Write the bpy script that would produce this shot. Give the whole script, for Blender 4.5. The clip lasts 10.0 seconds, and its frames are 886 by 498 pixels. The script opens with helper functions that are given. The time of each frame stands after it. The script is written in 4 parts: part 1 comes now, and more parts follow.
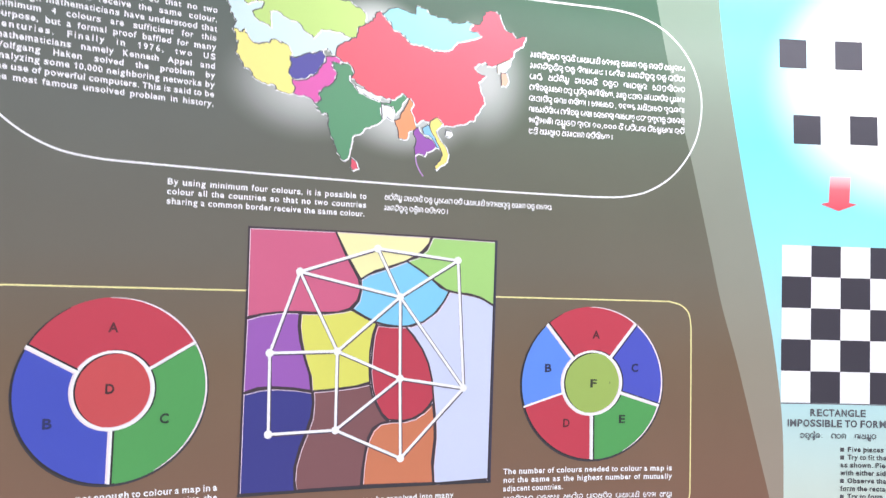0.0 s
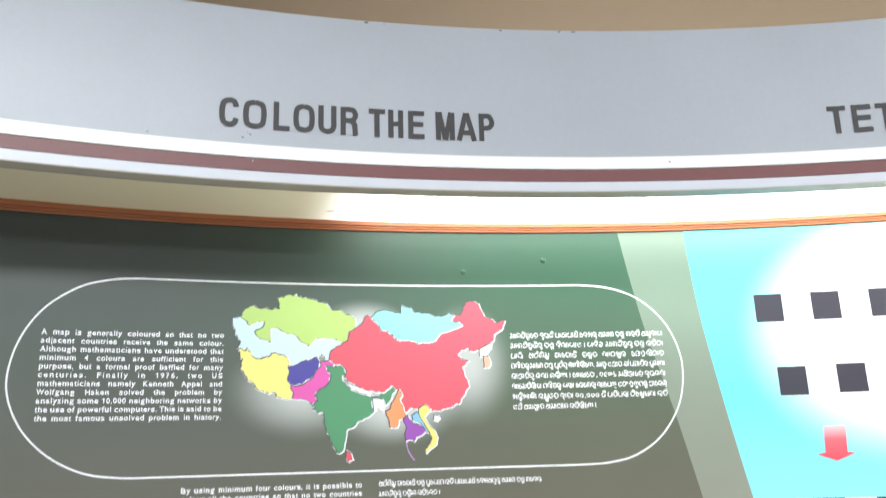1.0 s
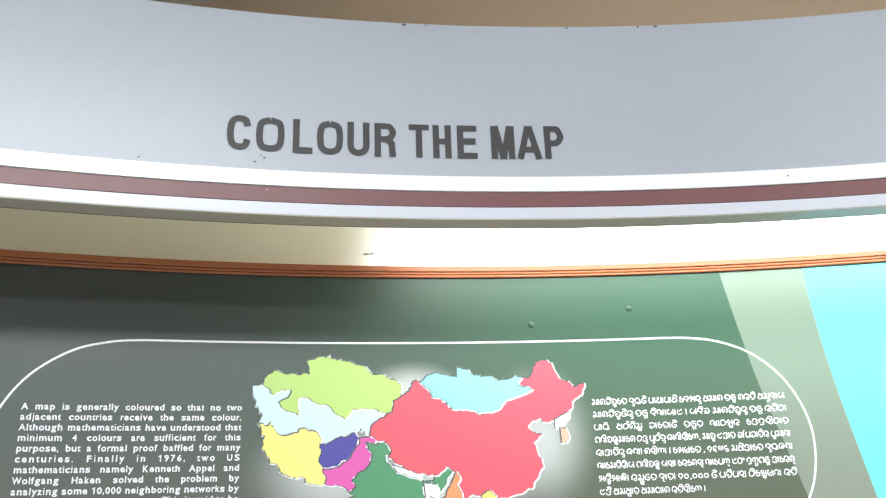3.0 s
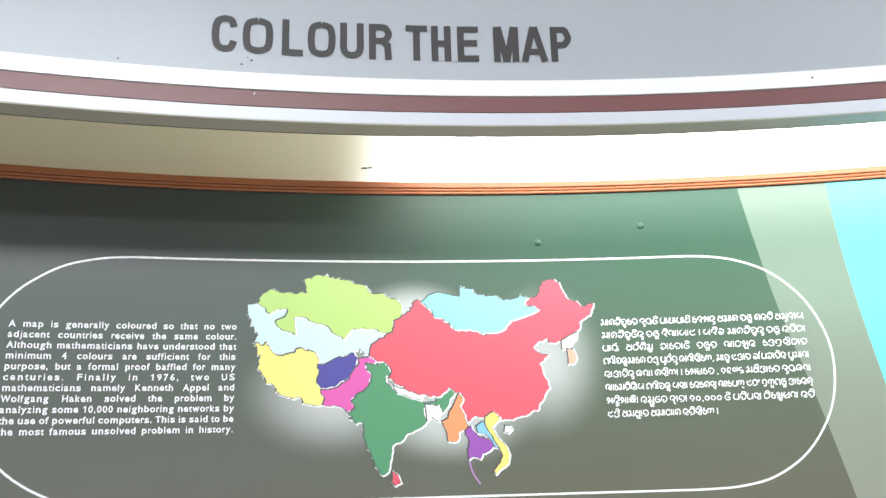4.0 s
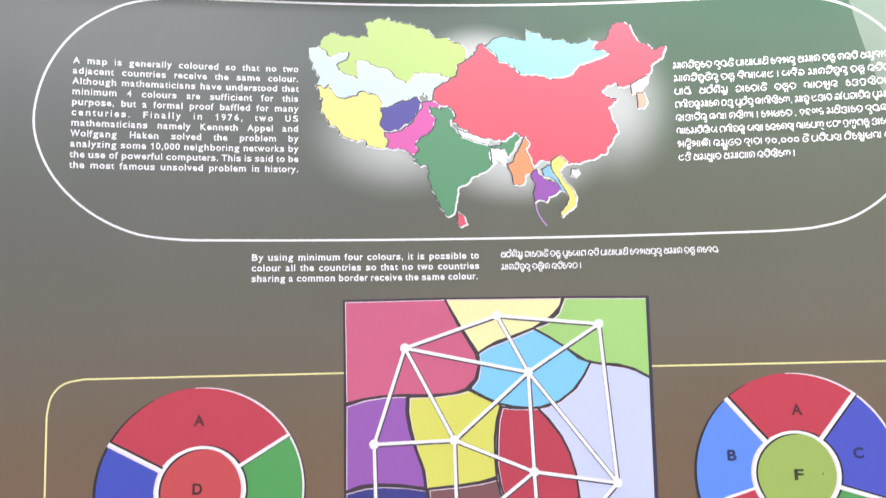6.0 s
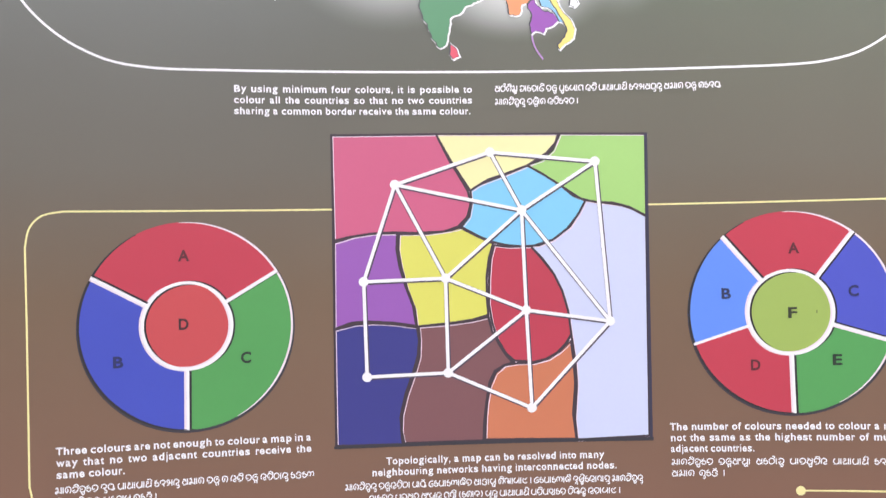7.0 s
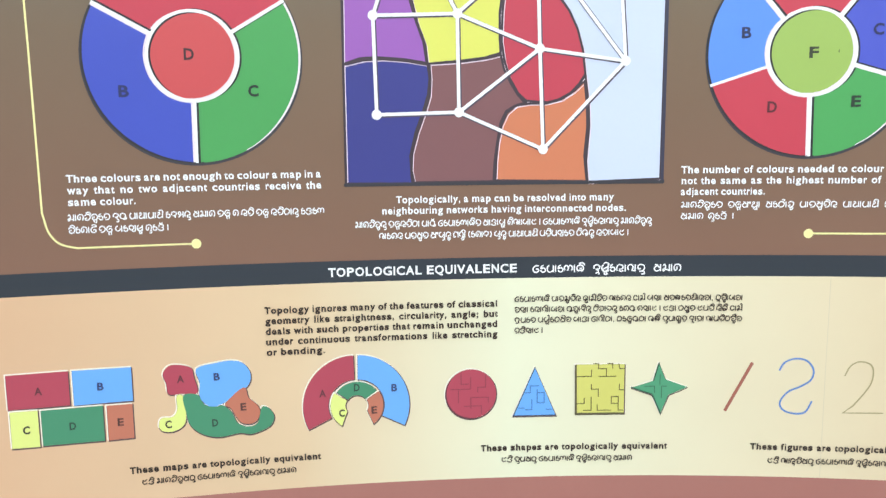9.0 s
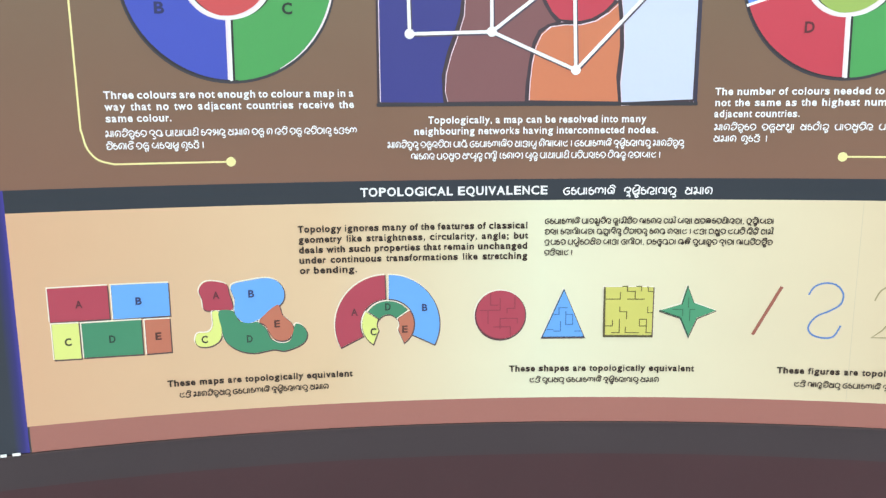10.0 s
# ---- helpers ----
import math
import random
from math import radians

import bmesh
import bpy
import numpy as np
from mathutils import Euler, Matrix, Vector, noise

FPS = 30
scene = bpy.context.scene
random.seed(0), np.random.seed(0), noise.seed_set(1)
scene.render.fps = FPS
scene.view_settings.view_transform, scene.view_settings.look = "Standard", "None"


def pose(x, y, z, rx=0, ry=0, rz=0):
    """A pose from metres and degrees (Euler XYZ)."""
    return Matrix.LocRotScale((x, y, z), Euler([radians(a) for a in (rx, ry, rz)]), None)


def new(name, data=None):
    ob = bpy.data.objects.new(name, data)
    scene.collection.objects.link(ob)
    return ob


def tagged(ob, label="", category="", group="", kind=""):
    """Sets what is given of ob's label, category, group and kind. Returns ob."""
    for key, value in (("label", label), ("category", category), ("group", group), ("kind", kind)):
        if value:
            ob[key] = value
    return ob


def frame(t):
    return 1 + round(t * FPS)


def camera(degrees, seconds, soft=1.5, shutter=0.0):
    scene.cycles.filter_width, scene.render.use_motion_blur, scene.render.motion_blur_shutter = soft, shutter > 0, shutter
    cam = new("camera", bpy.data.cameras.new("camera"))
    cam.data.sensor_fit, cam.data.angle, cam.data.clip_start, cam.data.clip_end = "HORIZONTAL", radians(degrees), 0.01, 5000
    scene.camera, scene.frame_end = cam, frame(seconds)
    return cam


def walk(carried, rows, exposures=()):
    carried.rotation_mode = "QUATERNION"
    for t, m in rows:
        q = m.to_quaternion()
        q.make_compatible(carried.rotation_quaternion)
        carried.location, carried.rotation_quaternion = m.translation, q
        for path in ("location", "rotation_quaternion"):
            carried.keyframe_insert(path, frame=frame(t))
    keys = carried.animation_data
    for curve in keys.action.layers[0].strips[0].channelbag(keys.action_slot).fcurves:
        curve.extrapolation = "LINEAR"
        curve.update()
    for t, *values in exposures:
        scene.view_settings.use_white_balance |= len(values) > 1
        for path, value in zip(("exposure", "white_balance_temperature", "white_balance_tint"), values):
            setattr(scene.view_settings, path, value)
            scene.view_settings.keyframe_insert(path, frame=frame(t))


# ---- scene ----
from mathutils.geometry import delaunay_2d_cdt

cam = camera(55.0, 10.0, soft=1.3, shutter=0.2)
ROWS = [
    (0, -0.2968, 1.234, 1.4992, 92.707, -1.625, -23.332),
    (0.2, -0.2762, 1.169, 1.5163, 93.926, -0.717, -21.055),
    (0.5, -0.234, 1.071, 1.522, 98.62, 0.99, -17.81),
    (0.7, -0.2046, 1.0357, 1.5804, 100.6, 1.372, -16.189),
    (1, -0.131, 1.021, 1.656, 103.86, 1.55, -13.57),
    (1.2, -0.0772, 1.019, 1.6662, 106.168, 1.289, -11.05),
    (1.5, -0.0306, 1.0261, 1.6968, 106.886, 0.329, -8.331),
    (2, -0.0207, 1.0933, 1.6991, 107.834, 0.352, -6.674),
    (2.2, -0.0356, 1.136, 1.704, 108.122, 0.883, -6.949),
    (3.3, -0.0701, 1.2673, 1.6772, 108.939, 1.857, -9.05),
    (3.5, -0.0548, 1.2759, 1.6788, 107.825, 1.934, -8.791),
    (4, -0.039, 1.3029, 1.6594, 105.275, 1.614, -7.46),
    (4.5, -0.0467, 1.311, 1.6396, 103.101, 1.153, -5.115),
    (5, -0.0423, 1.3261, 1.6028, 101.106, 0.901, -3.931),
    (5.2, -0.0415, 1.3354, 1.5876, 100.271, 0.905, -4.003),
    (6.3, -0.0546, 1.3696, 1.4767, 95.6, 1.285, -3.941),
    (6.5, -0.0522, 1.3805, 1.4682, 93.789, 1.174, -3.936),
    (7, -0.0566, 1.3955, 1.4281, 91.053, 1.127, -4.895),
    (7.5, -0.0614, 1.399, 1.3924, 88.582, 0.983, -5.012),
    (8, -0.0614, 1.3994, 1.3598, 85.729, 0.95, -4.412),
    (8.5, -0.0643, 1.4022, 1.3253, 83.427, 0.691, -4.563),
    (9, -0.0654, 1.4012, 1.2932, 81.844, 0.606, -4.604),
    (9.5, -0.0714, 1.3932, 1.2698, 79.991, 0.558, -3.755),
    (10, -0.0763, 1.3878, 1.2552, 78.946, 0.36, -3.038),
]
walk(cam, [(t, pose(x, y, z, rx, ry, rz)) for t, x, y, z, rx, ry, rz in ROWS],
     [(0.0, 0.24, 6400, 20), (0.5, 0.31, 6400, 15), (1.0, 0.29, 6500, 11), (5.0, 0.29, 6450, 12), (6.5, 0.2, 6600, 23), (7.0, 0.21, 6600, 23), (7.5, 0.4, 6300, 12), (8.5, 0.41, 6280, 8), (10.0, 0.37, 6280, 6)])

R = 2.332          # radius of the concave graphic wall, its axis at the origin
RF = 2.1233        # radius of the fascia that hangs in front of its top
TH0, TH1 = radians(-62), radians(62)

# ---- light ----
world = bpy.data.worlds.new("world")
scene.world = world
world.use_nodes = True
world.node_tree.nodes["Background"].inputs["Color"].default_value = (0.9, 0.92, 1.0, 1)
world.node_tree.nodes["Background"].inputs["Strength"].default_value = 0.05


def unseen_lamp(x, y, watts, sx=0.6, sy=0.6):
    data = bpy.data.lights.new("unseen_lamp", "AREA")
    data.shape, data.size, data.size_y, data.energy = "RECTANGLE", sx, sy, watts
    data.color = (0.92, 0.965, 1.0)
    ob = new("unseen_lamp", data)
    ob.matrix_world = pose(x, y, 2.985)
    return ob


# gallery ceiling lamps, all out of view
for lamp_x, lamp_y, lamp_w in ((-1.85, -0.45, 38), (-0.35, -0.1, 52), (1.5, 0.0, 50), (-1.0, -2.4, 30), (1.2, -2.4, 30)):
    unseen_lamp(lamp_x, lamp_y, lamp_w)
# added unseen lamp above the fascia's top cap, standing in for light-box spill
unseen_lamp(0.1, 2.24, 1.3, 1.2, 0.06).matrix_world = pose(0.1, 2.235, 2.285, 158)


# ---- materials ----
def lin(code):
    """Linear colour from a hex code."""
    out = []
    for i in (0, 2, 4):
        c = int(code[i:i + 2], 16) / 255
        out.append(c / 12.92 if c <= 0.04045 else ((c + 0.055) / 1.055) ** 2.4)
    return (*out, 1)


def node(nt, kind, **values):
    n = nt.nodes.new(kind)
    for key, value in values.items():
        n.inputs[key.replace("_", " ")].default_value = value
    return n


def surface(name, code, rough=0.4, metal=0.0, vary=0.06, scale=6.0, grain=0.0, coords="Object", spec=0.5, haze=0.0):
    """A plain surface with soft stains, fine grain and uneven gloss."""
    m = bpy.data.materials.new(name)
    m.use_nodes = True
    nt = m.node_tree
    p = nt.nodes["Principled BSDF"]
    p.inputs["Metallic"].default_value = metal
    p.inputs["Specular IOR Level"].default_value = spec
    tc = nt.nodes.new("ShaderNodeTexCoord")
    n1 = node(nt, "ShaderNodeTexNoise", Scale=scale, Detail=5.0)
    n2 = node(nt, "ShaderNodeTexNoise", Scale=scale * 40, Detail=2.0)
    nt.links.new(tc.outputs[coords], n1.inputs["Vector"])
    nt.links.new(tc.outputs[coords], n2.inputs["Vector"])
    mx = nt.nodes.new("ShaderNodeMix")
    mx.data_type = "RGBA"
    # haze over the print goes into the colour: blacks lifted, the rest dimmed
    c = [v * (1 - 4 * haze) + haze for v in lin(code)[:3]]
    mx.inputs["A"].default_value = (*[v * (1 - vary) for v in c[:3]], 1)
    mx.inputs["B"].default_value = (*[min(1, v * (1 + vary)) for v in c[:3]], 1)
    add = node(nt, "ShaderNodeMath")
    add.operation = "MULTIPLY_ADD"
    nt.links.new(n2.outputs["Fac"], add.inputs[0])
    add.inputs[1].default_value = 0.35
    nt.links.new(n1.outputs["Fac"], add.inputs[2])
    sub = node(nt, "ShaderNodeMath")
    sub.operation = "SUBTRACT"
    nt.links.new(add.outputs[0], sub.inputs[0])
    sub.inputs[1].default_value = 0.17
    nt.links.new(sub.outputs[0], mx.inputs["Factor"])
    nt.links.new(mx.outputs["Result"], p.inputs["Base Color"])
    mr = node(nt, "ShaderNodeMapRange")
    mr.inputs["To Min"].default_value, mr.inputs["To Max"].default_value = rough * 0.95, min(1, rough * 1.12)
    mr.clamp = False
    nt.links.new(n1.outputs["Fac"], mr.inputs["Value"])
    nt.links.new(mr.outputs["Result"], p.inputs["Roughness"])
    if grain:
        b = node(nt, "ShaderNodeBump", Strength=grain, Distance=0.002)
        nt.links.new(n2.outputs["Fac"], b.inputs["Height"])
        nt.links.new(b.outputs["Normal"], p.inputs["Normal"])
    return m


def ramp_node(nt, stops):
    r = nt.nodes.new("ShaderNodeValToRGB")
    e = r.color_ramp.elements
    while len(e) < len(stops):
        e.new(0.5)
    for el, (at, code) in zip(e, stops):
        el.position, el.color = at, lin(code)
    return r


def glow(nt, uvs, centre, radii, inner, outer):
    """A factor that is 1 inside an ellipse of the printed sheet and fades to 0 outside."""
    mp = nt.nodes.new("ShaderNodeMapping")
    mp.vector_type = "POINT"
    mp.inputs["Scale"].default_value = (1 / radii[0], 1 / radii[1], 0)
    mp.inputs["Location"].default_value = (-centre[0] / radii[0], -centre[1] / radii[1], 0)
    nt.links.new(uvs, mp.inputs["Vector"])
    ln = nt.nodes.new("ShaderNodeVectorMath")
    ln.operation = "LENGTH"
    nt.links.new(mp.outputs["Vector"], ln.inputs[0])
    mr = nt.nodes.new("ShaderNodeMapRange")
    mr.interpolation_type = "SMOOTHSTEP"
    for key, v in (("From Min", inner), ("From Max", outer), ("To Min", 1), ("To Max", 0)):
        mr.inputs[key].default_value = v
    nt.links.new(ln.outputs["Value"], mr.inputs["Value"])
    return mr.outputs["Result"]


def printed(name, stops, axis="Y", low=0.86, high=2.03, veil=0.0, glows=(), rough=0.3, veil_code="ffffff", far_stops=(), far=(0.42, -0.3)):
    """Glossy print with a colour run along the sheet, an optional pale veil and printed glows."""
    m = bpy.data.materials.new(name)
    m.use_nodes = True
    nt = m.node_tree
    p = nt.nodes["Principled BSDF"]
    uv = nt.nodes.new("ShaderNodeUVMap")
    sep = nt.nodes.new("ShaderNodeSeparateXYZ")
    nt.links.new(uv.outputs["UV"], sep.inputs[0])
    mr = nt.nodes.new("ShaderNodeMapRange")
    mr.inputs["From Min"].default_value, mr.inputs["From Max"].default_value = low, high
    nt.links.new(sep.outputs[axis], mr.inputs["Value"])
    rp = ramp_node(nt, stops)
    nt.links.new(mr.outputs["Result"], rp.inputs["Fac"])
    out = rp.outputs["Color"]
    if far_stops:
        rp2 = ramp_node(nt, far_stops)
        nt.links.new(mr.outputs["Result"], rp2.inputs["Fac"])
        across = nt.nodes.new("ShaderNodeMapRange")
        across.interpolation_type = "SMOOTHSTEP"
        across.inputs["From Min"].default_value, across.inputs["From Max"].default_value = far
        nt.links.new(sep.outputs["X"], across.inputs["Value"])
        mx = nt.nodes.new("ShaderNodeMix")
        mx.data_type = "RGBA"
        nt.links.new(across.outputs["Result"], mx.inputs["Factor"])
        nt.links.new(out, mx.inputs["A"])
        nt.links.new(rp2.outputs["Color"], mx.inputs["B"])
        out = mx.outputs["Result"]

    def mix(out, fac, code):
        mx = nt.nodes.new("ShaderNodeMix")
        mx.data_type = "RGBA"
        if isinstance(fac, float):
            mx.inputs["Factor"].default_value = fac
        else:
            nt.links.new(fac, mx.inputs["Factor"])
        nt.links.new(out, mx.inputs["A"])
        mx.inputs["B"].default_value = lin(code)
        return mx.outputs["Result"]

    if veil:
        out = mix(out, veil, veil_code)
    for centre, radii, inner, outer, code in glows:
        out = mix(out, glow(nt, uv.outputs["UV"], centre, radii, inner, outer), code)
    n1 = node(nt, "ShaderNodeTexNoise", Scale=5.0, Detail=6.0)
    nt.links.new(uv.outputs["UV"], n1.inputs["Vector"])
    hs = nt.nodes.new("ShaderNodeHueSaturation")
    mv = nt.nodes.new("ShaderNodeMapRange")
    mv.inputs["To Min"].default_value, mv.inputs["To Max"].default_value = 0.94, 1.06
    mv.clamp = False
    nt.links.new(n1.outputs["Fac"], mv.inputs["Value"])
    nt.links.new(mv.outputs["Result"], hs.inputs["Value"])
    nt.links.new(out, hs.inputs["Color"])
    nt.links.new(hs.outputs["Color"], p.inputs["Base Color"])
    rr = nt.nodes.new("ShaderNodeMapRange")
    rr.inputs["To Min"].default_value, rr.inputs["To Max"].default_value = rough * 1.05, rough * 1.25
    rr.clamp = False
    nt.links.new(n1.outputs["Fac"], rr.inputs["Value"])
    nt.links.new(rr.outputs["Result"], p.inputs["Roughness"])
    return m


INKS = {}


def ink(code, rough=0.32):
    """One printed colour, shared by all pieces of that colour."""
    if code not in INKS:
        INKS[code] = surface("ink_" + code, code, rough, vary=0.04, scale=7.0, haze=0.018)
    return INKS[code]


PANEL_RUN = [(0.0, "846658"), (0.25, "82604f"), (0.46, "75614d"), (0.58, "6c6759"), (0.72, "5c6151"), (0.85, "48644f"), (0.93, "345c47"), (1.0, "2a5440")]
# left end greyed and darkened: room reflection and shade put into the colour
GREY_SHADE_RUN = PANEL_RUN[:3] + [(0.58, "6a665b"), (0.72, "5e625a"), (0.85, "525c56"), (0.93, "454a47"), (1.0, "3c423f")]
MAP_GLOWS = [((-0.03, 1.765), (0.11, 0.075), 0.1, 1.1, "c4c8c4"), ((0.225, 1.80), (0.075, 0.095), 0.1, 1.1, "b8bcb8"), ((0.11, 1.738), (0.105, 0.06), 0.2, 1.1, "c6cac6"), ((0.065, 1.862), (0.07, 0.04), 0.1, 1.1, "c4c8c4")]
M_PRINT = printed("print_green_to_brown", PANEL_RUN, glows=MAP_GLOWS, far_stops=GREY_SHADE_RUN)
M_STRIPE = printed("print_pale_stripe", PANEL_RUN, veil=0.24, veil_code="d4dfd0")
M_CREAM = printed("print_peach_to_cream", [(0.0, "d6ad8a"), (0.3, "dcc09c"), (0.52, "e4e3c6"), (0.72, "e0d5b6"), (1.0, "d6bf9c")], axis="X", low=-0.49, high=0.62)
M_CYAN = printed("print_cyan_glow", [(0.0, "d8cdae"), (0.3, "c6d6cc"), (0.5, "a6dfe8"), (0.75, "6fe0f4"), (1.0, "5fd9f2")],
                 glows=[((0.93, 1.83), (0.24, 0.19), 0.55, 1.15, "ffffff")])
M_WHITE = surface("white_ink", "f0f0f2", 0.32, vary=0.02)
M_DARK = surface("slate_print", "2e343d", 0.32, vary=0.08)
M_PINK = surface("pink_print", "a46c62", 0.3)
M_YELLOW = ink("f2eaa4")
M_FASCIA = surface("grey_fascia_paint", "b0b4bb", 0.31, vary=0.1, scale=3.5, spec=0.4)
M_FASCIA_LOW = surface("pale_grey_lip_paint", "d2d4dc", 0.3, vary=0.04, scale=3)
M_STRIP = surface("white_strip_plastic", "f6f6f6", 0.3, vary=0.02)
M_MAROON = surface("maroon_strip_plastic", "744040", 0.36, vary=0.08, scale=4)
M_BEIGE = surface("beige_board_edge", "b9b2a2", 0.5)
M_ORANGE = surface("orange_beading_lacquer", "aa6540", 0.16, vary=0.12, scale=9)
M_BASE = surface("dark_brown_laminate", "3e3438", 0.45, vary=0.12)
M_BASE_LOW = surface("maroon_laminate", "44292e", 0.4, vary=0.12)
M_LETTER = surface("dark_vinyl_letter", "2c2829", 0.45)
M_BACK = surface("tan_wall_paint", "b8a28a", 0.8, vary=0.07, scale=0.8, grain=0.05)
M_CEIL = surface("grey_ceiling_paint", "c2c1ba", 0.8, vary=0.07, scale=0.8, grain=0.05)
M_WALL = surface("warm_wall_paint", "cccac6", 0.8, vary=0.05, scale=0.9, grain=0.05)
M_FLOOR = surface("grey_floor_tile", "b0b0ae", 0.35, vary=0.08, scale=2)
M_BOARD = surface("grey_backing_board", "6e6a66", 0.6)
M_METAL = surface("dull_metal_edge", "54484a", 0.5, metal=0.4, vary=0.04)
M_DIRT = surface("dust_speck", "3a3430", 0.8)
M_ARROW = printed("print_red_arrow", [(0.0, "e8505e"), (0.6, "ee6a74"), (1.0, "f8ccd0")], low=1.637, high=1.692)
M_NAVY = printed("print_slate_border", [(0.0, "333943"), (0.8, "333943"), (0.93, "302f74"), (1.0, "433c98")], axis="X", low=-0.56, high=-0.487)


def diffuser():
    """Opal light-box sheet: glows where the tube behind it burns; a faint glow is added to the cream rest."""
    m = bpy.data.materials.new("opal_light_diffuser")
    m.use_nodes = True
    nt = m.node_tree
    p = nt.nodes["Principled BSDF"]
    p.inputs["Base Color"].default_value = lin("d8ceb0")
    p.inputs["Roughness"].default_value = 0.45
    uv = nt.nodes.new("ShaderNodeUVMap")
    sep = nt.nodes.new("ShaderNodeSeparateXYZ")
    nt.links.new(uv.outputs["UV"], sep.inputs[0])
    mr = nt.nodes.new("ShaderNodeMapRange")
    mr.inputs["From Min"].default_value, mr.inputs["From Max"].default_value = -0.44, 0.36
    nt.links.new(sep.outputs["X"], mr.inputs["Value"])
    cr = nt.nodes.new("ShaderNodeValToRGB")
    e = cr.color_ramp.elements
    cr.color_ramp.interpolation = "B_SPLINE"
    for at in (0.3, 0.48, 0.58, 0.68):
        e.new(at)
    for el, at, v in zip(e, (0.0, 0.3, 0.48, 0.58, 0.68, 1.0), ((0.008, 0.0068, 0.0042), (0.014, 0.0122, 0.007), (0.032, 0.029, 0.02), (0.07, 0.066, 0.05), (0.88, 0.9, 0.86), (0.95, 1.0, 0.97))):
        el.position, el.color = at, (*v, 1)
    nt.links.new(mr.outputs["Result"], cr.inputs["Fac"])
    nt.links.new(cr.outputs["Color"], p.inputs["Emission Color"])
    p.inputs["Emission Strength"].default_value = 6.0
    return m


M_OPAL = diffuser()


# ---- building helpers ----
def bend(u, z, d=0.0, r=R):
    a = u / r
    return Vector(((r - d) * math.sin(a), (r - d) * math.cos(a), z))


def part(name, bm, material, parent=None, label=""):
    me = bpy.data.meshes.new(name)
    bm.to_mesh(me)
    bm.free()
    me.materials.append(material)
    ob = new(name, me)
    ob.parent = parent
    if label:
        tagged(ob, label)
    return ob


def thing(name, label, category, group="", kind=""):
    return tagged(new(name), label, category, group, kind)


THIN = 0.35        # all printed layers lie within about a millimetre


def wrap(bm, d, r=R, step=0.012):
    """Cut a flat (u, z) sheet into narrow strips, note u and z, and lay it on the curved wall."""
    us = [v.co.x for v in bm.verts]
    k = math.floor(min(us) / step) + 1
    while k * step < max(us) - 1e-6:
        bmesh.ops.bisect_plane(bm, geom=bm.verts[:] + bm.edges[:] + bm.faces[:], plane_co=(k * step, 0, 0), plane_no=(1, 0, 0))
        k += 1
    uv = bm.loops.layers.uv.new("UVMap")
    for f in bm.faces:
        for lo in f.loops:
            lo[uv].uv = (lo.vert.co.x, lo.vert.co.y)
    for v in bm.verts:
        v.co = bend(v.co.x, v.co.y, THIN * (d + v.co.z), r)
    return bm


def sheet(name, pts, d, material, parent, label="", r=R):
    """A printed piece with the outline pts, in millimetres along and up the wall, d millimetres in front of it."""
    bm = bmesh.new()
    flat = [Vector((u / 1000, z / 1000)) for u, z in pts]
    co, _, tris, *_ = delaunay_2d_cdt(flat, [], [list(range(len(flat)))], 1, 1e-6)
    vs = [bm.verts.new((c.x, c.y, 0)) for c in co]
    for tri in tris:
        bm.faces.new([vs[k] for k in tri])
    wrap(bm, d / 1000, r)
    return part(name, bm, material, parent, label)


def ribbon_bm(pts, width, closed=False, bm=None, lift=0.0):
    """A flat stroke of the given width, in millimetres, along pts."""
    bm = bm or bmesh.new()
    p = [Vector((u, z)) for u, z in pts]
    n = len(p)
    sides = []
    for i in range(n):
        a = p[i - 1] if (i or closed) else p[i]
        b = p[(i + 1) % n] if (i < n - 1 or closed) else p[i]
        t1 = (p[i] - a).normalized() if (p[i] - a).length > 1e-6 else (b - p[i]).normalized()
        t2 = (b - p[i]).normalized() if (b - p[i]).length > 1e-6 else t1
        t = t1 + t2
        t = t.normalized() if t.length > 0.2 else t1
        k = min(1.6, 1 / max(0.5, t.dot(t1)))
        nn = Vector((-t.y, t.x)) * (width / 2 * k)
        sides.append((bm.verts.new(((p[i] + nn).x / 1000, (p[i] + nn).y / 1000, lift / 1000)), bm.verts.new(((p[i] - nn).x / 1000, (p[i] - nn).y / 1000, lift / 1000))))
    for i in range(n if closed else n - 1):
        a, b = sides[i], sides[(i + 1) % n]
        bm.faces.new((a[0], b[0], b[1], a[1]))
    return bm


def ribbon(name, pts, width, d, material, parent, closed=False, label="", r=R):
    return part(name, wrap(ribbon_bm(pts, width, closed), d / 1000, r), material, parent, label)


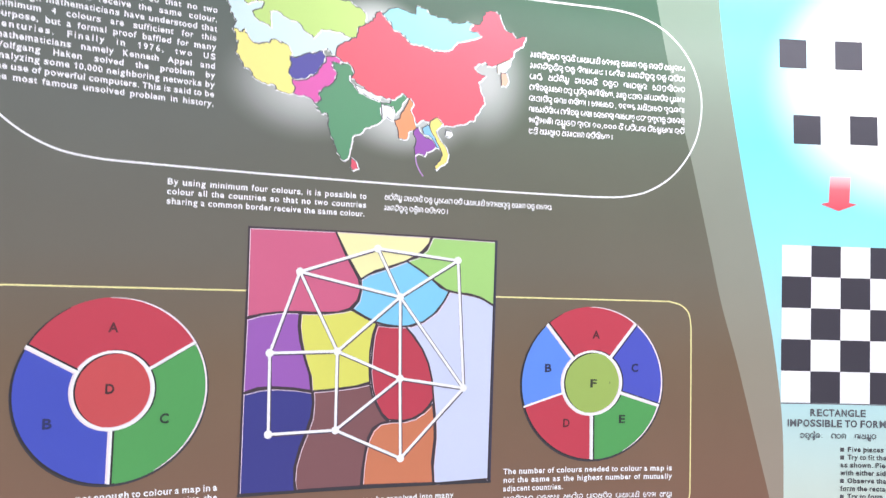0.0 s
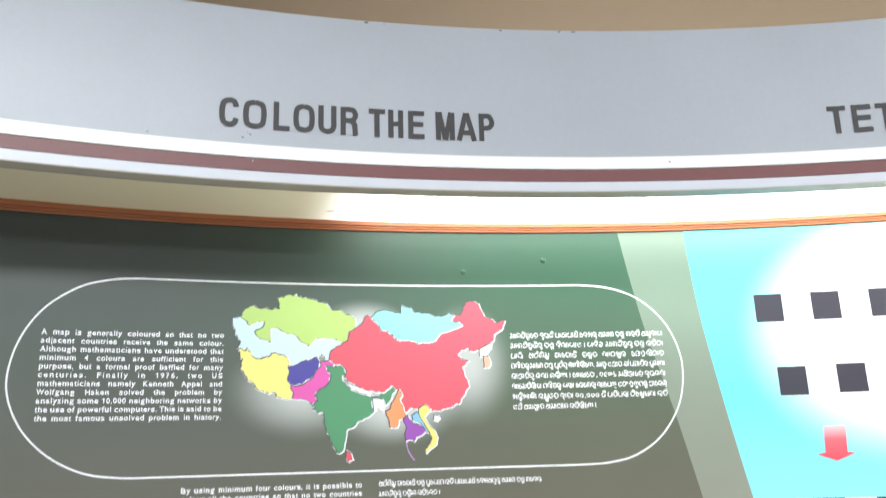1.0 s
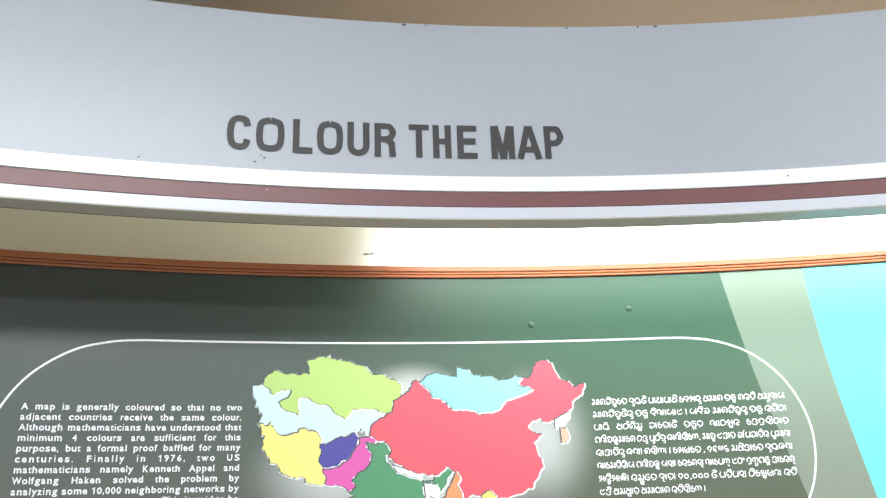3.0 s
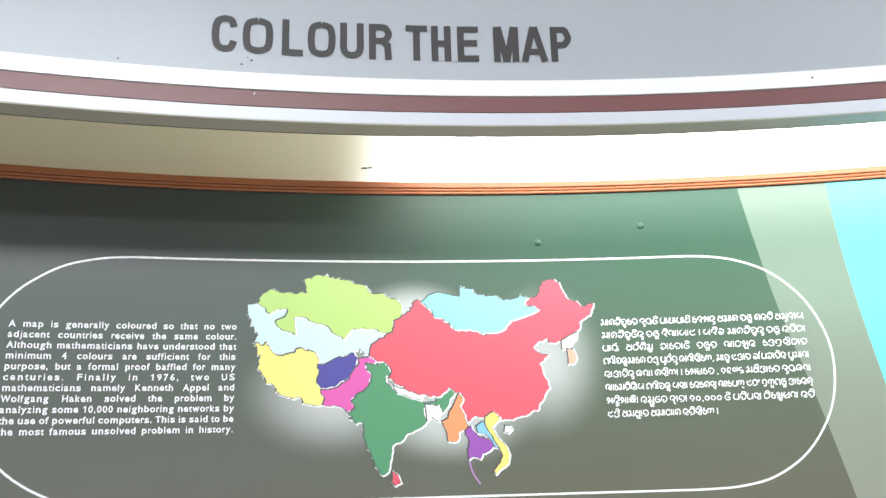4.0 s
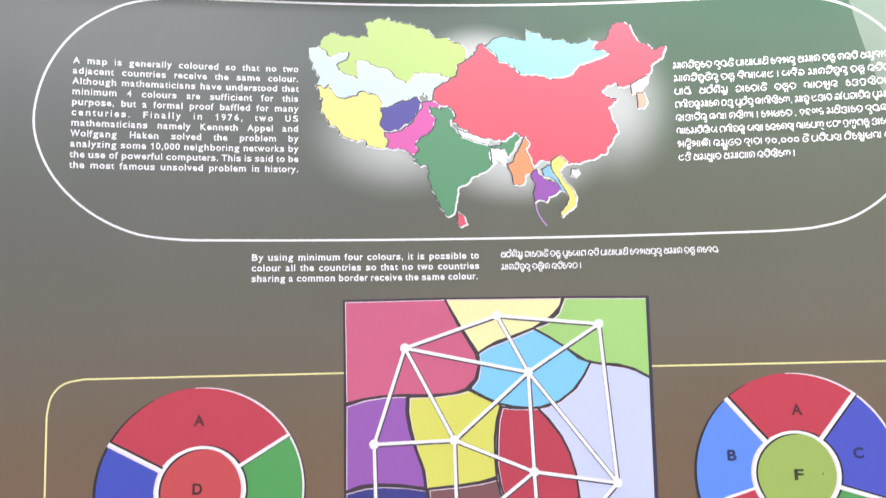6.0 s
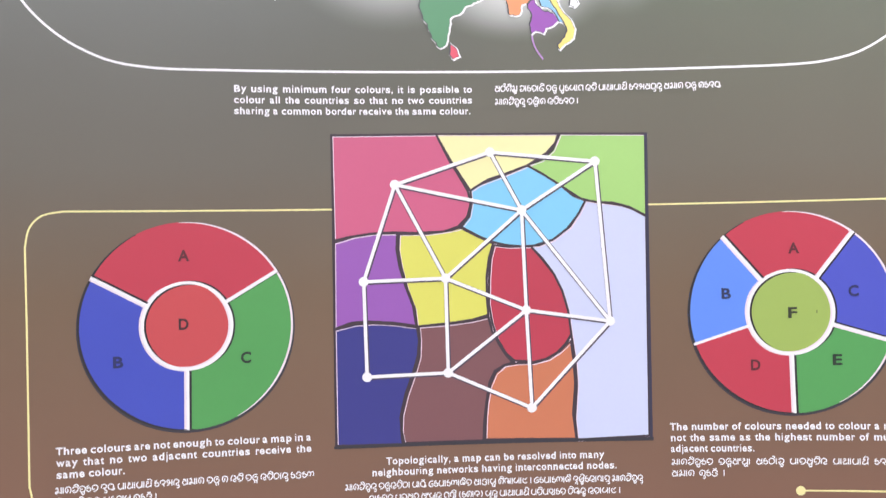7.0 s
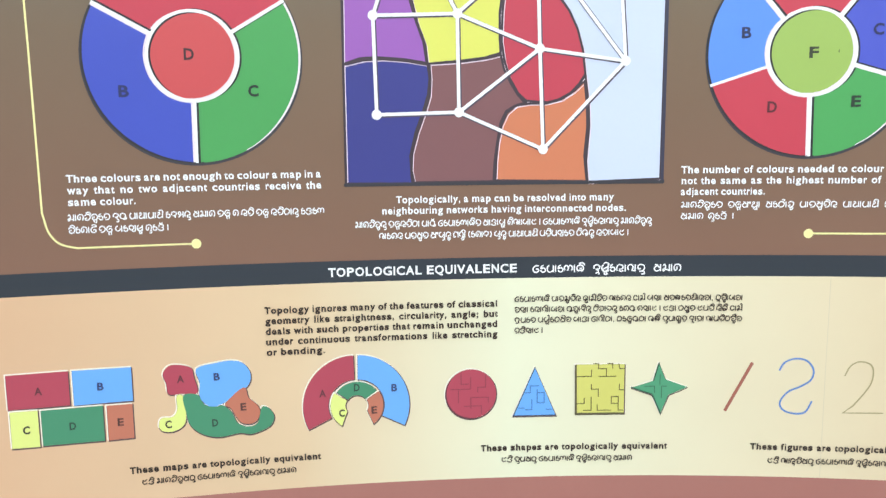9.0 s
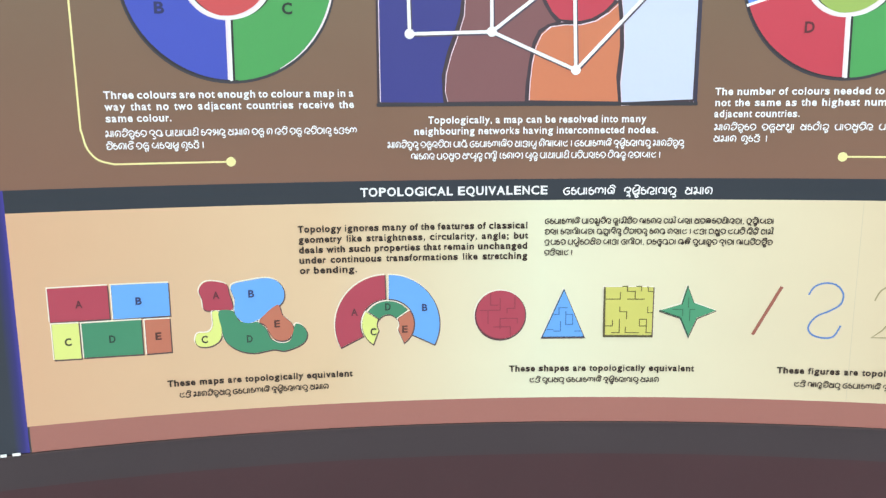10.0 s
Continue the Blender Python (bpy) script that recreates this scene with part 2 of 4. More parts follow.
def embossed(pts, d, dark, pale, parent, width=1.8, aim=15, names=("bevel_shade", "bevel_light")):
    """The printed bevel of a piece, its light and shade drawn in colour: a dark line inside the edges that face away
    from aim, a pale one inside the others.
    """
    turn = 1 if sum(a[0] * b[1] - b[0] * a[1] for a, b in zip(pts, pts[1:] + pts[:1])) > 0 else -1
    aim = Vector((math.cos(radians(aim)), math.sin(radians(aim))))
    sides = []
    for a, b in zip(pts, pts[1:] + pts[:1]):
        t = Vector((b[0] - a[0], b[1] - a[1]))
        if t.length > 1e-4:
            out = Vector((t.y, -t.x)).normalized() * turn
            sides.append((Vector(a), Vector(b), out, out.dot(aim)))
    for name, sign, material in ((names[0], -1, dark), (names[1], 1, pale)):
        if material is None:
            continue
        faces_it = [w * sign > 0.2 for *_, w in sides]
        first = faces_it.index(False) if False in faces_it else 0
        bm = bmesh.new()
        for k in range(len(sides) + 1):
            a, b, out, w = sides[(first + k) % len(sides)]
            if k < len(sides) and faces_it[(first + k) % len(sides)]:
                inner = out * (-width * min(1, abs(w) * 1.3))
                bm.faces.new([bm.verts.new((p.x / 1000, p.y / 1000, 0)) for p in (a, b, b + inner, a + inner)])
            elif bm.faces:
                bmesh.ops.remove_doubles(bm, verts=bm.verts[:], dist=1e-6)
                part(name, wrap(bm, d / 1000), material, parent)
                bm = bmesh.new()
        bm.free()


def smooth(pts, n=5, closed=True):
    """A rounded line through pts."""
    out, m = [], len(pts)
    rng = range(m if closed else m - 1)
    for i in rng:
        q = [Vector(pts[(i + k) % m] if closed else pts[min(max(i + k, 0), m - 1)]) for k in (-1, 0, 1, 2)]
        for s in range(n):
            t = s / n
            v = 0.5 * (2 * q[1] + (q[2] - q[0]) * t + (2 * q[0] - 5 * q[1] + 4 * q[2] - q[3]) * t * t + (3 * q[1] - q[0] - 3 * q[2] + q[3]) * t ** 3)
            out.append((v.x, v.y))
    if not closed:
        out.append(tuple(pts[-1]))
    return out


def ragged(pts, amount, seed, step=2.2):
    """The outline pts with small bays and capes between its corners."""
    rnd = random.Random(seed)
    out = []
    for i, a in enumerate(pts):
        b = pts[(i + 1) % len(pts)]
        length = math.hypot(b[0] - a[0], b[1] - a[1])
        out.append(a)
        k = int(length // step)
        for j in range(k):
            t = (j + 1) / (k + 1)
            w = rnd.uniform(-amount, amount)
            out.append((a[0] + (b[0] - a[0]) * t - (b[1] - a[1]) / length * w, a[1] + (b[1] - a[1]) * t + (b[0] - a[0]) / length * w))
    return out


def arc(cx, cz, rad, a0, a1, n=40):
    return [(cx + rad * math.cos(radians(a0 + (a1 - a0) * i / n)), cz + rad * math.sin(radians(a0 + (a1 - a0) * i / n))) for i in range(n + 1)]


def shifted(pts, du, dz):
    return [(u + du, z + dz) for u, z in pts]


def lathe(name, profile, material, parent=None, label="", th0=TH0, th1=TH1, n=120):
    """A closed profile of (radius, height) swept round the axis of the wall."""
    bm = bmesh.new()
    uv = bm.loops.layers.uv.new("UVMap")
    rings = []
    for i in range(n + 1):
        a = th0 + (th1 - th0) * i / n
        rings.append([bm.verts.new((r * math.sin(a), r * math.cos(a), z)) for r, z in profile])
    m = len(profile)
    for i in range(n):
        for j in range(m):
            k = (j + 1) % m
            f = bm.faces.new((rings[i][j], rings[i][k], rings[i + 1][k], rings[i + 1][j]))
            for lo, (ii, jj) in zip(f.loops, ((i, j), (i, k), (i + 1, k), (i + 1, j))):
                lo[uv].uv = ((th0 + (th1 - th0) * ii / n) * R, profile[jj][1])
            f.smooth = m > 6
    bm.faces.new(rings[0])
    bm.faces.new(rings[-1][::-1])
    bmesh.ops.recalc_face_normals(bm, faces=bm.faces[:])
    return part(name, bm, material, parent, label)


def box_bm(x0, y0, z0, x1, y1, z1):
    bm = bmesh.new()
    bmesh.ops.create_cube(bm, size=1)
    for v in bm.verts:
        v.co = (x0 + (v.co.x + 0.5) * (x1 - x0), y0 + (v.co.y + 0.5) * (y1 - y0), z0 + (v.co.z + 0.5) * (z1 - z0))
    return bm


def glyphs(body, bold):
    """The mesh of some writing at size 1, flat."""
    cu = bpy.data.curves.new("writing", "FONT")
    cu.body, cu.offset, cu.resolution_u = body, bold, 3
    ob = new("writing", cu)
    dg = bpy.context.evaluated_depsgraph_get()
    me = bpy.data.meshes.new_from_object(ob.evaluated_get(dg))
    bpy.data.objects.remove(ob)
    bpy.data.curves.remove(cu)
    return me


# advance widths of a bold grotesque, in thousandths of its size
ADVANCE = {}
for letters_alike, advance in (("aceksvxy0123456789J", 556), ("bdghnopquFLTZ", 611), ("ijl .,I", 278), ("ft;:()-", 333), ("r", 389), ("m", 889), ("w", 778), ("z", 500), ("ABCDHKNRU", 722), ("EPSVXY", 667), ("GOQ", 778), ("M", 833), ("W", 944)):
    for ch in letters_alike:
        ADVANCE[ch] = advance / 1000
CAP_H, X_H, LOW = 0.716, 0.53, -0.21
GLYPHS = {}


def glyph(ch, bold):
    """One letter as points and faces, its ink as wide and as tall as in a bold grotesque of size 1."""
    if (ch, bold) not in GLYPHS:
        if ch == "1":
            GLYPHS[ch, bold] = ([(0.25, 0), (0.388, 0), (0.388, 0.716), (0.285, 0.716), (0.22, 0.63), (0.1, 0.575), (0.1, 0.45), (0.25, 0.51)], [(0, 1, 2, 3, 7), (3, 4, 5, 6, 7)])
            return GLYPHS[ch, bold]
        me = glyphs(ch, bold)
        pts = [(v.co.x, v.co.y) for v in me.vertices]
        faces = [tuple(p.vertices) for p in me.polygons]
        bpy.data.meshes.remove(me)
        adv = ADVANCE.get(ch, 0.556)
        left = 0.07 if ch in "bhiklmnprBDEFHIKLMNPRU" else 0.012 if ch in "vwyxAVWXYTtfz" else 0.042
        right = 0.066 if ch in "adhilmnquHIMNUJ" else 0.004 if ch in "rvwyxAVWXYTtfk" else 0.04
        if ch in ".,:;":
            left = right = 0.066
        x0, x1 = min(p[0] for p in pts), max(p[0] for p in pts)
        sx = (adv - left - right) / (x1 - x0)
        low, xh, cap = -bold, 0.449 + bold, 0.682 + bold

        def up(y):
            if ch in "ij" and y > 0.49:
                return 0.605 + (y - 0.53 + bold) / (0.108 + 2 * bold) * 0.115
            if y < low:
                return (y - low) / (0.23) * -LOW
            if ch in ".,:;()-" or not ch.islower():
                return (y - low) / (cap - low) * CAP_H
            if y < xh:
                return (y - low) / (xh - low) * X_H
            return X_H + (y - xh) / (cap - xh) * (CAP_H - X_H)

        GLYPHS[ch, bold] = ([(left + (x - x0) * sx, up(y)) for x, y in pts], faces)
    return GLYPHS[ch, bold]


def writing(name, body, u0, u1, base, cap, material, parent, d=3.4, bold=0.03, r=R, align="fit", label="", track=0.0):
    """A line of writing from u0 to u1 on the base line, its capitals cap millimetres high; the gaps between words take up the slack."""
    size = cap / 1000 / CAP_H
    words = body.split()
    natural = [sum(ADVANCE.get(ch, 0.556) + track for ch in word) - track for word in words]
    gaps = len(words) - 1
    squeeze, gap = 1.0, 0.278
    if align == "fit":
        room = (u1 - u0) / 1000 / size
        gap = (room - sum(natural)) / gaps if gaps else 0
        if gaps < 2 or gap < 0.2:
            gap = 0.28 if gaps else 0
            squeeze = room / (sum(natural) + gaps * gap)
    bm = bmesh.new()
    x = u0 / 1000
    for word, wide in zip(words, natural):
        at = x
        for ch in word:
            pts, faces = glyph(ch, bold)
            vs = [bm.verts.new((at + px * size * squeeze, base / 1000 + py * size, 0)) for px, py in pts]
            for f in faces:
                try:
                    bm.faces.new([vs[k] for k in f])
                except ValueError:
                    pass
            at += (ADVANCE.get(ch, 0.556) + track) * size * squeeze
        x += (wide + gap) * size * squeeze
    wrap(bm, d / 1000, r, step=9)
    return part(name, bm, material, parent, label)


def ring(cx, cy, rx, ry, a0, a1, n=9):
    return [(cx + rx * math.cos(radians(a0 + (a1 - a0) * i / n)), cy + ry * math.sin(radians(a0 + (a1 - a0) * i / n))) for i in range(n + 1)]


ARCH = ring(0.46, 0.52, 0.42, 0.46, -72, 244, 12)
STEM = [(0.98, 0.0), (0.98, 1.0)]


def pen(*pts):
    return smooth(list(pts), 3, False)


RIGHT = [(0.84, 0.0), (0.84, 1.0)]
BOWL = pen((0.3, 0.96), (0.1, 0.78), (0.07, 0.36), (0.28, 0.06), (0.6, 0.1), (0.84, 0.34))
# each letter as pen strokes in a box one high: width, strokes
LETTERS = {
    "କ": (0.92, [pen((0.1, 0.12), (0.05, 0.5), (0.2, 0.88), (0.5, 0.98), (0.84, 0.74), (0.78, 0.42), (0.48, 0.36), (0.42, 0.12), (0.66, 0.02), (0.9, 0.16))]),
    "ଖ": (0.92, [pen((0.12, 0.78), (0.3, 0.96), (0.44, 0.72), (0.16, 0.5), (0.08, 0.2), (0.34, 0.04), (0.6, 0.16), (0.84, 0.3)), RIGHT]),
    "ଗ": (0.92, [pen((0.4, 0.2), (0.18, 0.08), (0.06, 0.34), (0.12, 0.8), (0.44, 0.98), (0.84, 0.72)), RIGHT]),
    "ଙ": (0.92, [pen((0.84, 0.9), (0.34, 0.96), (0.06, 0.5), (0.3, 0.06), (0.76, 0.12), (0.84, 0.5), (0.5, 0.62), (0.4, 0.4))]),
    "ଚ": (0.9, [pen((0.05, 0.72), (0.36, 0.97), (0.78, 0.84), (0.85, 0.45), (0.58, 0.12), (0.26, 0.04), (0.1, 0.3), (0.42, 0.42))]),
    "ଛ": (1.0, [ARCH, ring(0.4, 0.2, 0.25, 0.2, 0, 360)]),
    "ଜ": (1.0, [ARCH, [(0.1, 0.25), (0.55, 0.2), (0.6, 0.5), (0.4, 0.55)]]),
    "ଞ": (1.1, [ARCH, ring(0.8, 0.25, 0.2, 0.2, 0, 360)]),
    "ଟ": (0.86, [pen((0.8, 0.95), (0.4, 0.92), (0.08, 0.6), (0.14, 0.18), (0.48, 0.02), (0.8, 0.24), (0.66, 0.52), (0.42, 0.42))]),
    "ଠ": (0.95, [ring(0.46, 0.48, 0.42, 0.44, 0, 360, 12)]),
    "ଡ": (0.95, [ring(0.46, 0.56, 0.42, 0.42, -20, 215), [(0.85, 0.42), (0.4, 0.3), (0.6, 0.05)]]),
    "ଣ": (1.15, [ring(0.38, 0.56, 0.34, 0.42, -55, 235), STEM, [(0.5, 0.2), (0.98, 0.1)]]),
    "ତ": (0.92, [pen((0.52, 0.5), (0.22, 0.46), (0.16, 0.18), (0.5, 0.03), (0.86, 0.3), (0.86, 0.72), (0.5, 0.97), (0.14, 0.86), (0.05, 0.62))]),
    "ଥ": (1.1, [ring(0.4, 0.62, 0.34, 0.36, 0, 360), STEM, [(0.4, 0.26), (0.6, 0.0), (0.98, 0.05)]]),
    "ଦ": (0.9, [pen((0.08, 0.4), (0.12, 0.82), (0.46, 0.98), (0.82, 0.76), (0.7, 0.42), (0.36, 0.36), (0.6, 0.22), (0.66, -0.04))]),
    "ଧ": (1.1, [ring(0.4, 0.5, 0.36, 0.46, 20, 340), STEM]),
    "ନ": (0.92, [pen((0.72, 0.02), (0.86, 0.4), (0.8, 0.82), (0.48, 0.98), (0.14, 0.82), (0.05, 0.4), (0.22, 0.12), (0.42, 0.34), (0.4, 0.66))]),
    "ପ": (0.92, [BOWL, RIGHT]),
    "ଫ": (1.1, [BOWL, RIGHT, [(0.84, 0.5), (1.08, 0.62)]]),
    "ବ": (0.92, [pen((0.12, 0.1), (0.05, 0.55), (0.2, 0.9), (0.5, 0.98), (0.84, 0.74), (0.78, 0.3), (0.46, 0.06), (0.12, 0.1))]),
    "ଭ": (1.05, [ARCH, ring(0.75, 0.25, 0.22, 0.22, 0, 360)]),
    "ମ": (0.96, [pen((0.1, 0.78), (0.28, 0.97), (0.42, 0.7), (0.36, 0.3), (0.2, 0.04), (0.06, 0.2), (0.24, 0.38), (0.5, 0.26), (0.88, 0.12)), [(0.88, 0.0), (0.88, 1.0)]]),
    "ଯ": (1.1, [ring(0.42, 0.55, 0.36, 0.4, 90, 370), STEM]),
    "ୟ": (1.15, [ring(0.42, 0.55, 0.36, 0.4, 90, 370), STEM, [(0.98, 0.05), (1.15, 0.2)]]),
    "ର": (0.92, [pen((0.42, 0.44), (0.18, 0.32), (0.05, 0.56), (0.18, 0.9), (0.5, 0.98), (0.84, 0.78), (0.86, 0.38), (0.6, 0.08), (0.22, 0.02))]),
    "ଲ": (1.1, [ring(0.28, 0.55, 0.26, 0.38, -60, 235), ring(0.78, 0.55, 0.26, 0.38, -60, 200)]),
    "ଳ": (1.05, [ARCH, ring(0.46, 0.45, 0.2, 0.22, 0, 360)]),
    "ଶ": (0.94, [pen((0.1, 0.06), (0.44, 0.36), (0.46, 0.76), (0.26, 0.96), (0.07, 0.7), (0.3, 0.46), (0.84, 0.5)), RIGHT]),
    "ଷ": (0.94, [BOWL, RIGHT, [(0.14, 0.3), (0.84, 0.72)]]),
    "ସ": (0.94, [pen((0.14, 0.94), (0.46, 0.86), (0.2, 0.62), (0.07, 0.34), (0.28, 0.05), (0.6, 0.1), (0.84, 0.34)), RIGHT, pen((0.46, 0.86), (0.6, 0.6), (0.84, 0.64))]),
    "ହ": (0.95, [ring(0.5, 0.7, 0.36, 0.26, -30, 215), ring(0.45, 0.25, 0.38, 0.28, 80, -190)]),
    "ଅ": (1.2, [ring(0.4, 0.56, 0.36, 0.42, -60, 235), [(1.05, 0.0), (1.05, 1.0)], ring(0.75, 0.35, 0.2, 0.22, 0, 360)]),
    "ଆ": (1.5, [ring(0.4, 0.56, 0.36, 0.42, -60, 235), [(1.05, 0.0), (1.05, 1.0)], ring(0.75, 0.35, 0.2, 0.22, 0, 360), [(1.4, 0.0), (1.4, 1.0)]]),
    "ଇ": (1.05, [ARCH, ring(0.7, 0.2, 0.3, 0.2, 90, -180)]),
    "ଉ": (1.0, [ring(0.46, 0.6, 0.4, 0.36, -60, 240), ring(0.46, 0.1, 0.3, 0.2, 60, -150)]),
    "ଏ": (0.95, [ring(0.5, 0.5, 0.4, 0.44, 120, 330), [(0.4, 0.6), (0.85, 0.95)]]),
    "ଓ": (1.0, [ring(0.46, 0.5, 0.42, 0.44, -150, 130), ring(0.3, 0.3, 0.2, 0.2, 0, 360)]),
    "ଔ": (1.4, [ring(0.46, 0.5, 0.42, 0.44, -150, 130), ring(0.3, 0.3, 0.2, 0.2, 0, 360), [(1.1, 0.0), (1.1, 1.0), (1.35, 1.25)]]),
    "୦": (0.8, [ring(0.38, 0.45, 0.32, 0.34, 0, 360)]),
    "୧": (0.8, [ring(0.38, 0.6, 0.32, 0.3, -60, 250), [(0.55, 0.3), (0.3, 0.0)]]),
    "୬": (0.8, [ring(0.38, 0.65, 0.3, 0.28, 60, 330), ring(0.45, 0.2, 0.28, 0.2, 90, -150)]),
    "୭": (0.85, [ring(0.3, 0.6, 0.24, 0.3, 0, 360), [(0.54, 0.6), (0.75, 0.3), (0.75, 1.0)]]),
    "୯": (0.8, [ring(0.38, 0.65, 0.3, 0.3, 0, 300), [(0.1, 0.6), (0.1, 0.2), (0.6, 0.0)]]),
    "।": (0.3, [[(0.15, 0.0), (0.15, 1.0)]]),
    ",": (0.3, [[(0.18, 0.12), (0.08, -0.15)]]),
    ":": (0.3, [[(0.15, 0.1), (0.15, 0.25)], [(0.15, 0.6), (0.15, 0.75)]]),
    "(": (0.4, [ring(0.5, 0.5, 0.4, 0.6, 120, 240)]),
    ")": (0.4, [ring(-0.1, 0.5, 0.4, 0.6, 60, -60)]),
}
BEFORE = (0.75, [ring(0.36, 0.34, 0.3, 0.3, 150, -180), [(0.06, 0.45), (0.12, 0.85), (0.4, 1.0)]])
AFTER = (0.35, [[(0.18, 0.0), (0.18, 1.0)]])
VIRAMA = "୍"


def script_strokes(text):
    """Pen strokes of a line in the round regional script, with its joined letters and vowel signs; and the line's width."""
    out, x, i = [], 0.0, 0

    def put(strokes, dx, dy=0.0, k=1.0):
        out.extend([[(dx + k * u, dy + k * z) for u, z in st] for st in strokes])

    while i < len(text):
        ch = text[i]
        i += 1
        if ch == " ":
            x += 0.55
            continue
        if ch not in LETTERS:
            continue
        stack, signs = [ch], []
        while i < len(text) and text[i] not in LETTERS and text[i] != " ":
            if text[i] == VIRAMA and i + 1 < len(text) and text[i + 1] in LETTERS and text[i + 1] > "ଅ":
                stack.append(text[i + 1])
                i += 2
            else:
                signs.append(text[i])
                i += 1
        reph = len(stack) > 1 and stack[0] == "ର"
        if reph:
            stack.pop(0)
        if any(sg in "େୋୈୌ" for sg in signs):
            put(BEFORE[1], x)
            x += BEFORE[0] + 0.06
        width, strokes = LETTERS[stack[0]]
        put(strokes, x)
        for k, low in enumerate(stack[1:]):
            put(LETTERS[low][1], x + width * 0.35, -0.42 - 0.3 * k, 0.5)
        if reph:
            put([ring(width * 0.8, 1.2, 0.16, 0.16, -90, 180)], x)
        for sg in signs:
            if sg == "ି":
                put([ring(width * 0.62, 0.95, 0.36, 0.34, 150, -10)], x)
            elif sg == "ୀ":
                put([ring(width * 0.6, 0.95, 0.36, 0.3, 150, 0), [(width + 0.15, 0.0), (width + 0.15, 1.0)]], x)
                width += 0.3
            elif sg in "ୁୂ":
                put([ring(width * 0.75, -0.18, 0.2, 0.2, 120, -150)], x)
            elif sg == "ୃ":
                put([ring(width * 0.6, -0.25, 0.2, 0.16, 180, -60)], x)
            elif sg == VIRAMA:
                put([[(width * 0.55, -0.08), (width * 0.95, -0.35)]], x)
            elif sg == "ଁ":
                put([ring(width * 0.5, 1.3, 0.22, 0.2, 180, 360)], x)
            elif sg == "ଂ":
                put([ring(width + 0.2, 0.8, 0.13, 0.13, 0, 360)], x)
                width += 0.35
            if sg in "ାୋୌ":
                put(AFTER[1], x + width + 0.02)
                width += AFTER[0]
        x += width + 0.12
    return out, x - 0.12


def script_line(text, u0, u1, base, height, material, parent, d=3.2):
    """A line of the regional script from u0 to u1; the gaps between its words take up the slack."""
    words = [script_strokes(word) for word in text.split()]
    total, gaps = sum(w for _, w in words), len(words) - 1
    sy = height * 0.77
    sx = min(sy * 1.1, (u1 - u0) / (total + 0.42 * gaps)) if gaps else (u1 - u0) / total
    gap = (u1 - u0 - total * sx) / gaps if gaps else 0
    bm = bmesh.new()
    x, k = u0, 0
    for strokes, wide in words:
        for st in strokes:
            ribbon_bm([(x + u * sx, base + z * sy) for u, z in st], height * 0.148, bm=bm, lift=0.03 * (k % 7))
            k += 1
        x += wide * sx + gap
    return part("text_line", wrap(bm, d / 1000, step=9), material, parent)


# ---- setting ----
tagged(part("floor", box_bm(-5, -4, -0.05, 5, 6, 0), M_FLOOR), "grey polished floor tiles of the gallery", "floor", kind="structure")
tagged(part("ceiling", box_bm(-5, -4, 3.0, 5, 6, 3.05), M_CEIL), "grey painted gallery ceiling", "ceiling", kind="structure")
for wall_name, dims in (("wall_north", (-5, 5.9, 0, 5, 6, 3)), ("wall_south", (-5, -4, 0, 5, -3.9, 3)), ("wall_west", (-5, -3.9, 0, -4.9, 5.9, 3)), ("wall_east", (4.9, -3.9, 0, 5, 5.9, 3))):
    tagged(part(wall_name, box_bm(*dims), M_WALL), "plain warm painted gallery wall", "wall", kind="structure")


def slab_bm(a, b, depth, height):
    """An upright wall from a to b, its thickness to the left of that line."""
    n = Vector((a[1] - b[1], b[0] - a[0])).normalized() * depth
    bm = bmesh.new()
    foot = [bm.verts.new((x, y, 0)) for x, y in (a, b, (b[0] + n.x, b[1] + n.y), (a[0] + n.x, a[1] + n.y))]
    top = [bm.verts.new((v.co.x, v.co.y, height)) for v in foot]
    bm.faces.new(top)
    bm.faces.new(foot[::-1])
    for i in range(4):
        bm.faces.new((foot[i], foot[(i + 1) % 4], top[(i + 1) % 4], top[i]))
    return bm


# the gallery's tan wall behind the exhibit and the short return that meets it
tagged(part("wall_back", slab_bm((-0.57, 3.24), (3.4, 1.93), 0.12, 3.0), M_BACK), "tan painted gallery wall behind the exhibit", "wall", kind="structure")
tagged(part("wall_return", slab_bm((-0.80, 2.49), (-0.57, 3.24), 0.12, 3.0), M_BACK), "short tan return of the gallery wall", "wall", kind="structure")
tagged(lathe("wall_curved", [(R + 0.002, 0.0), (R + 0.002, 2.028), (R + 0.07, 2.028), (R + 0.07, 0.0)], M_BOARD), "curved partition that carries the graphic panels", "wall", kind="structure")

# ---- fascia ----
fascia = thing("fascia", "curved grey fascia with dark lettering above the panels", "fascia")
lathe("face_board", [(RF, 2.0695), (RF, 2.268), (RF + 0.018, 2.268), (RF + 0.018, 2.0695)], M_FASCIA, fascia)
lathe("white_strip", [(RF - 0.003, 2.0525), (RF - 0.003, 2.0705), (RF + 0.018, 2.0690), (RF + 0.018, 2.0525)], M_STRIP, fascia, "glossy white strip")
lathe("maroon_strip", [(RF - 0.001, 2.0345), (RF - 0.001, 2.0520), (RF + 0.018, 2.0520), (RF + 0.018, 2.0345)], M_MAROON, fascia, "maroon strip")
lathe("lip", [(RF, 2.0205), (RF, 2.0340), (RF + 0.018, 2.0340), (RF + 0.028, 2.0205)], M_FASCIA_LOW, fascia, "pale grey lower lip")
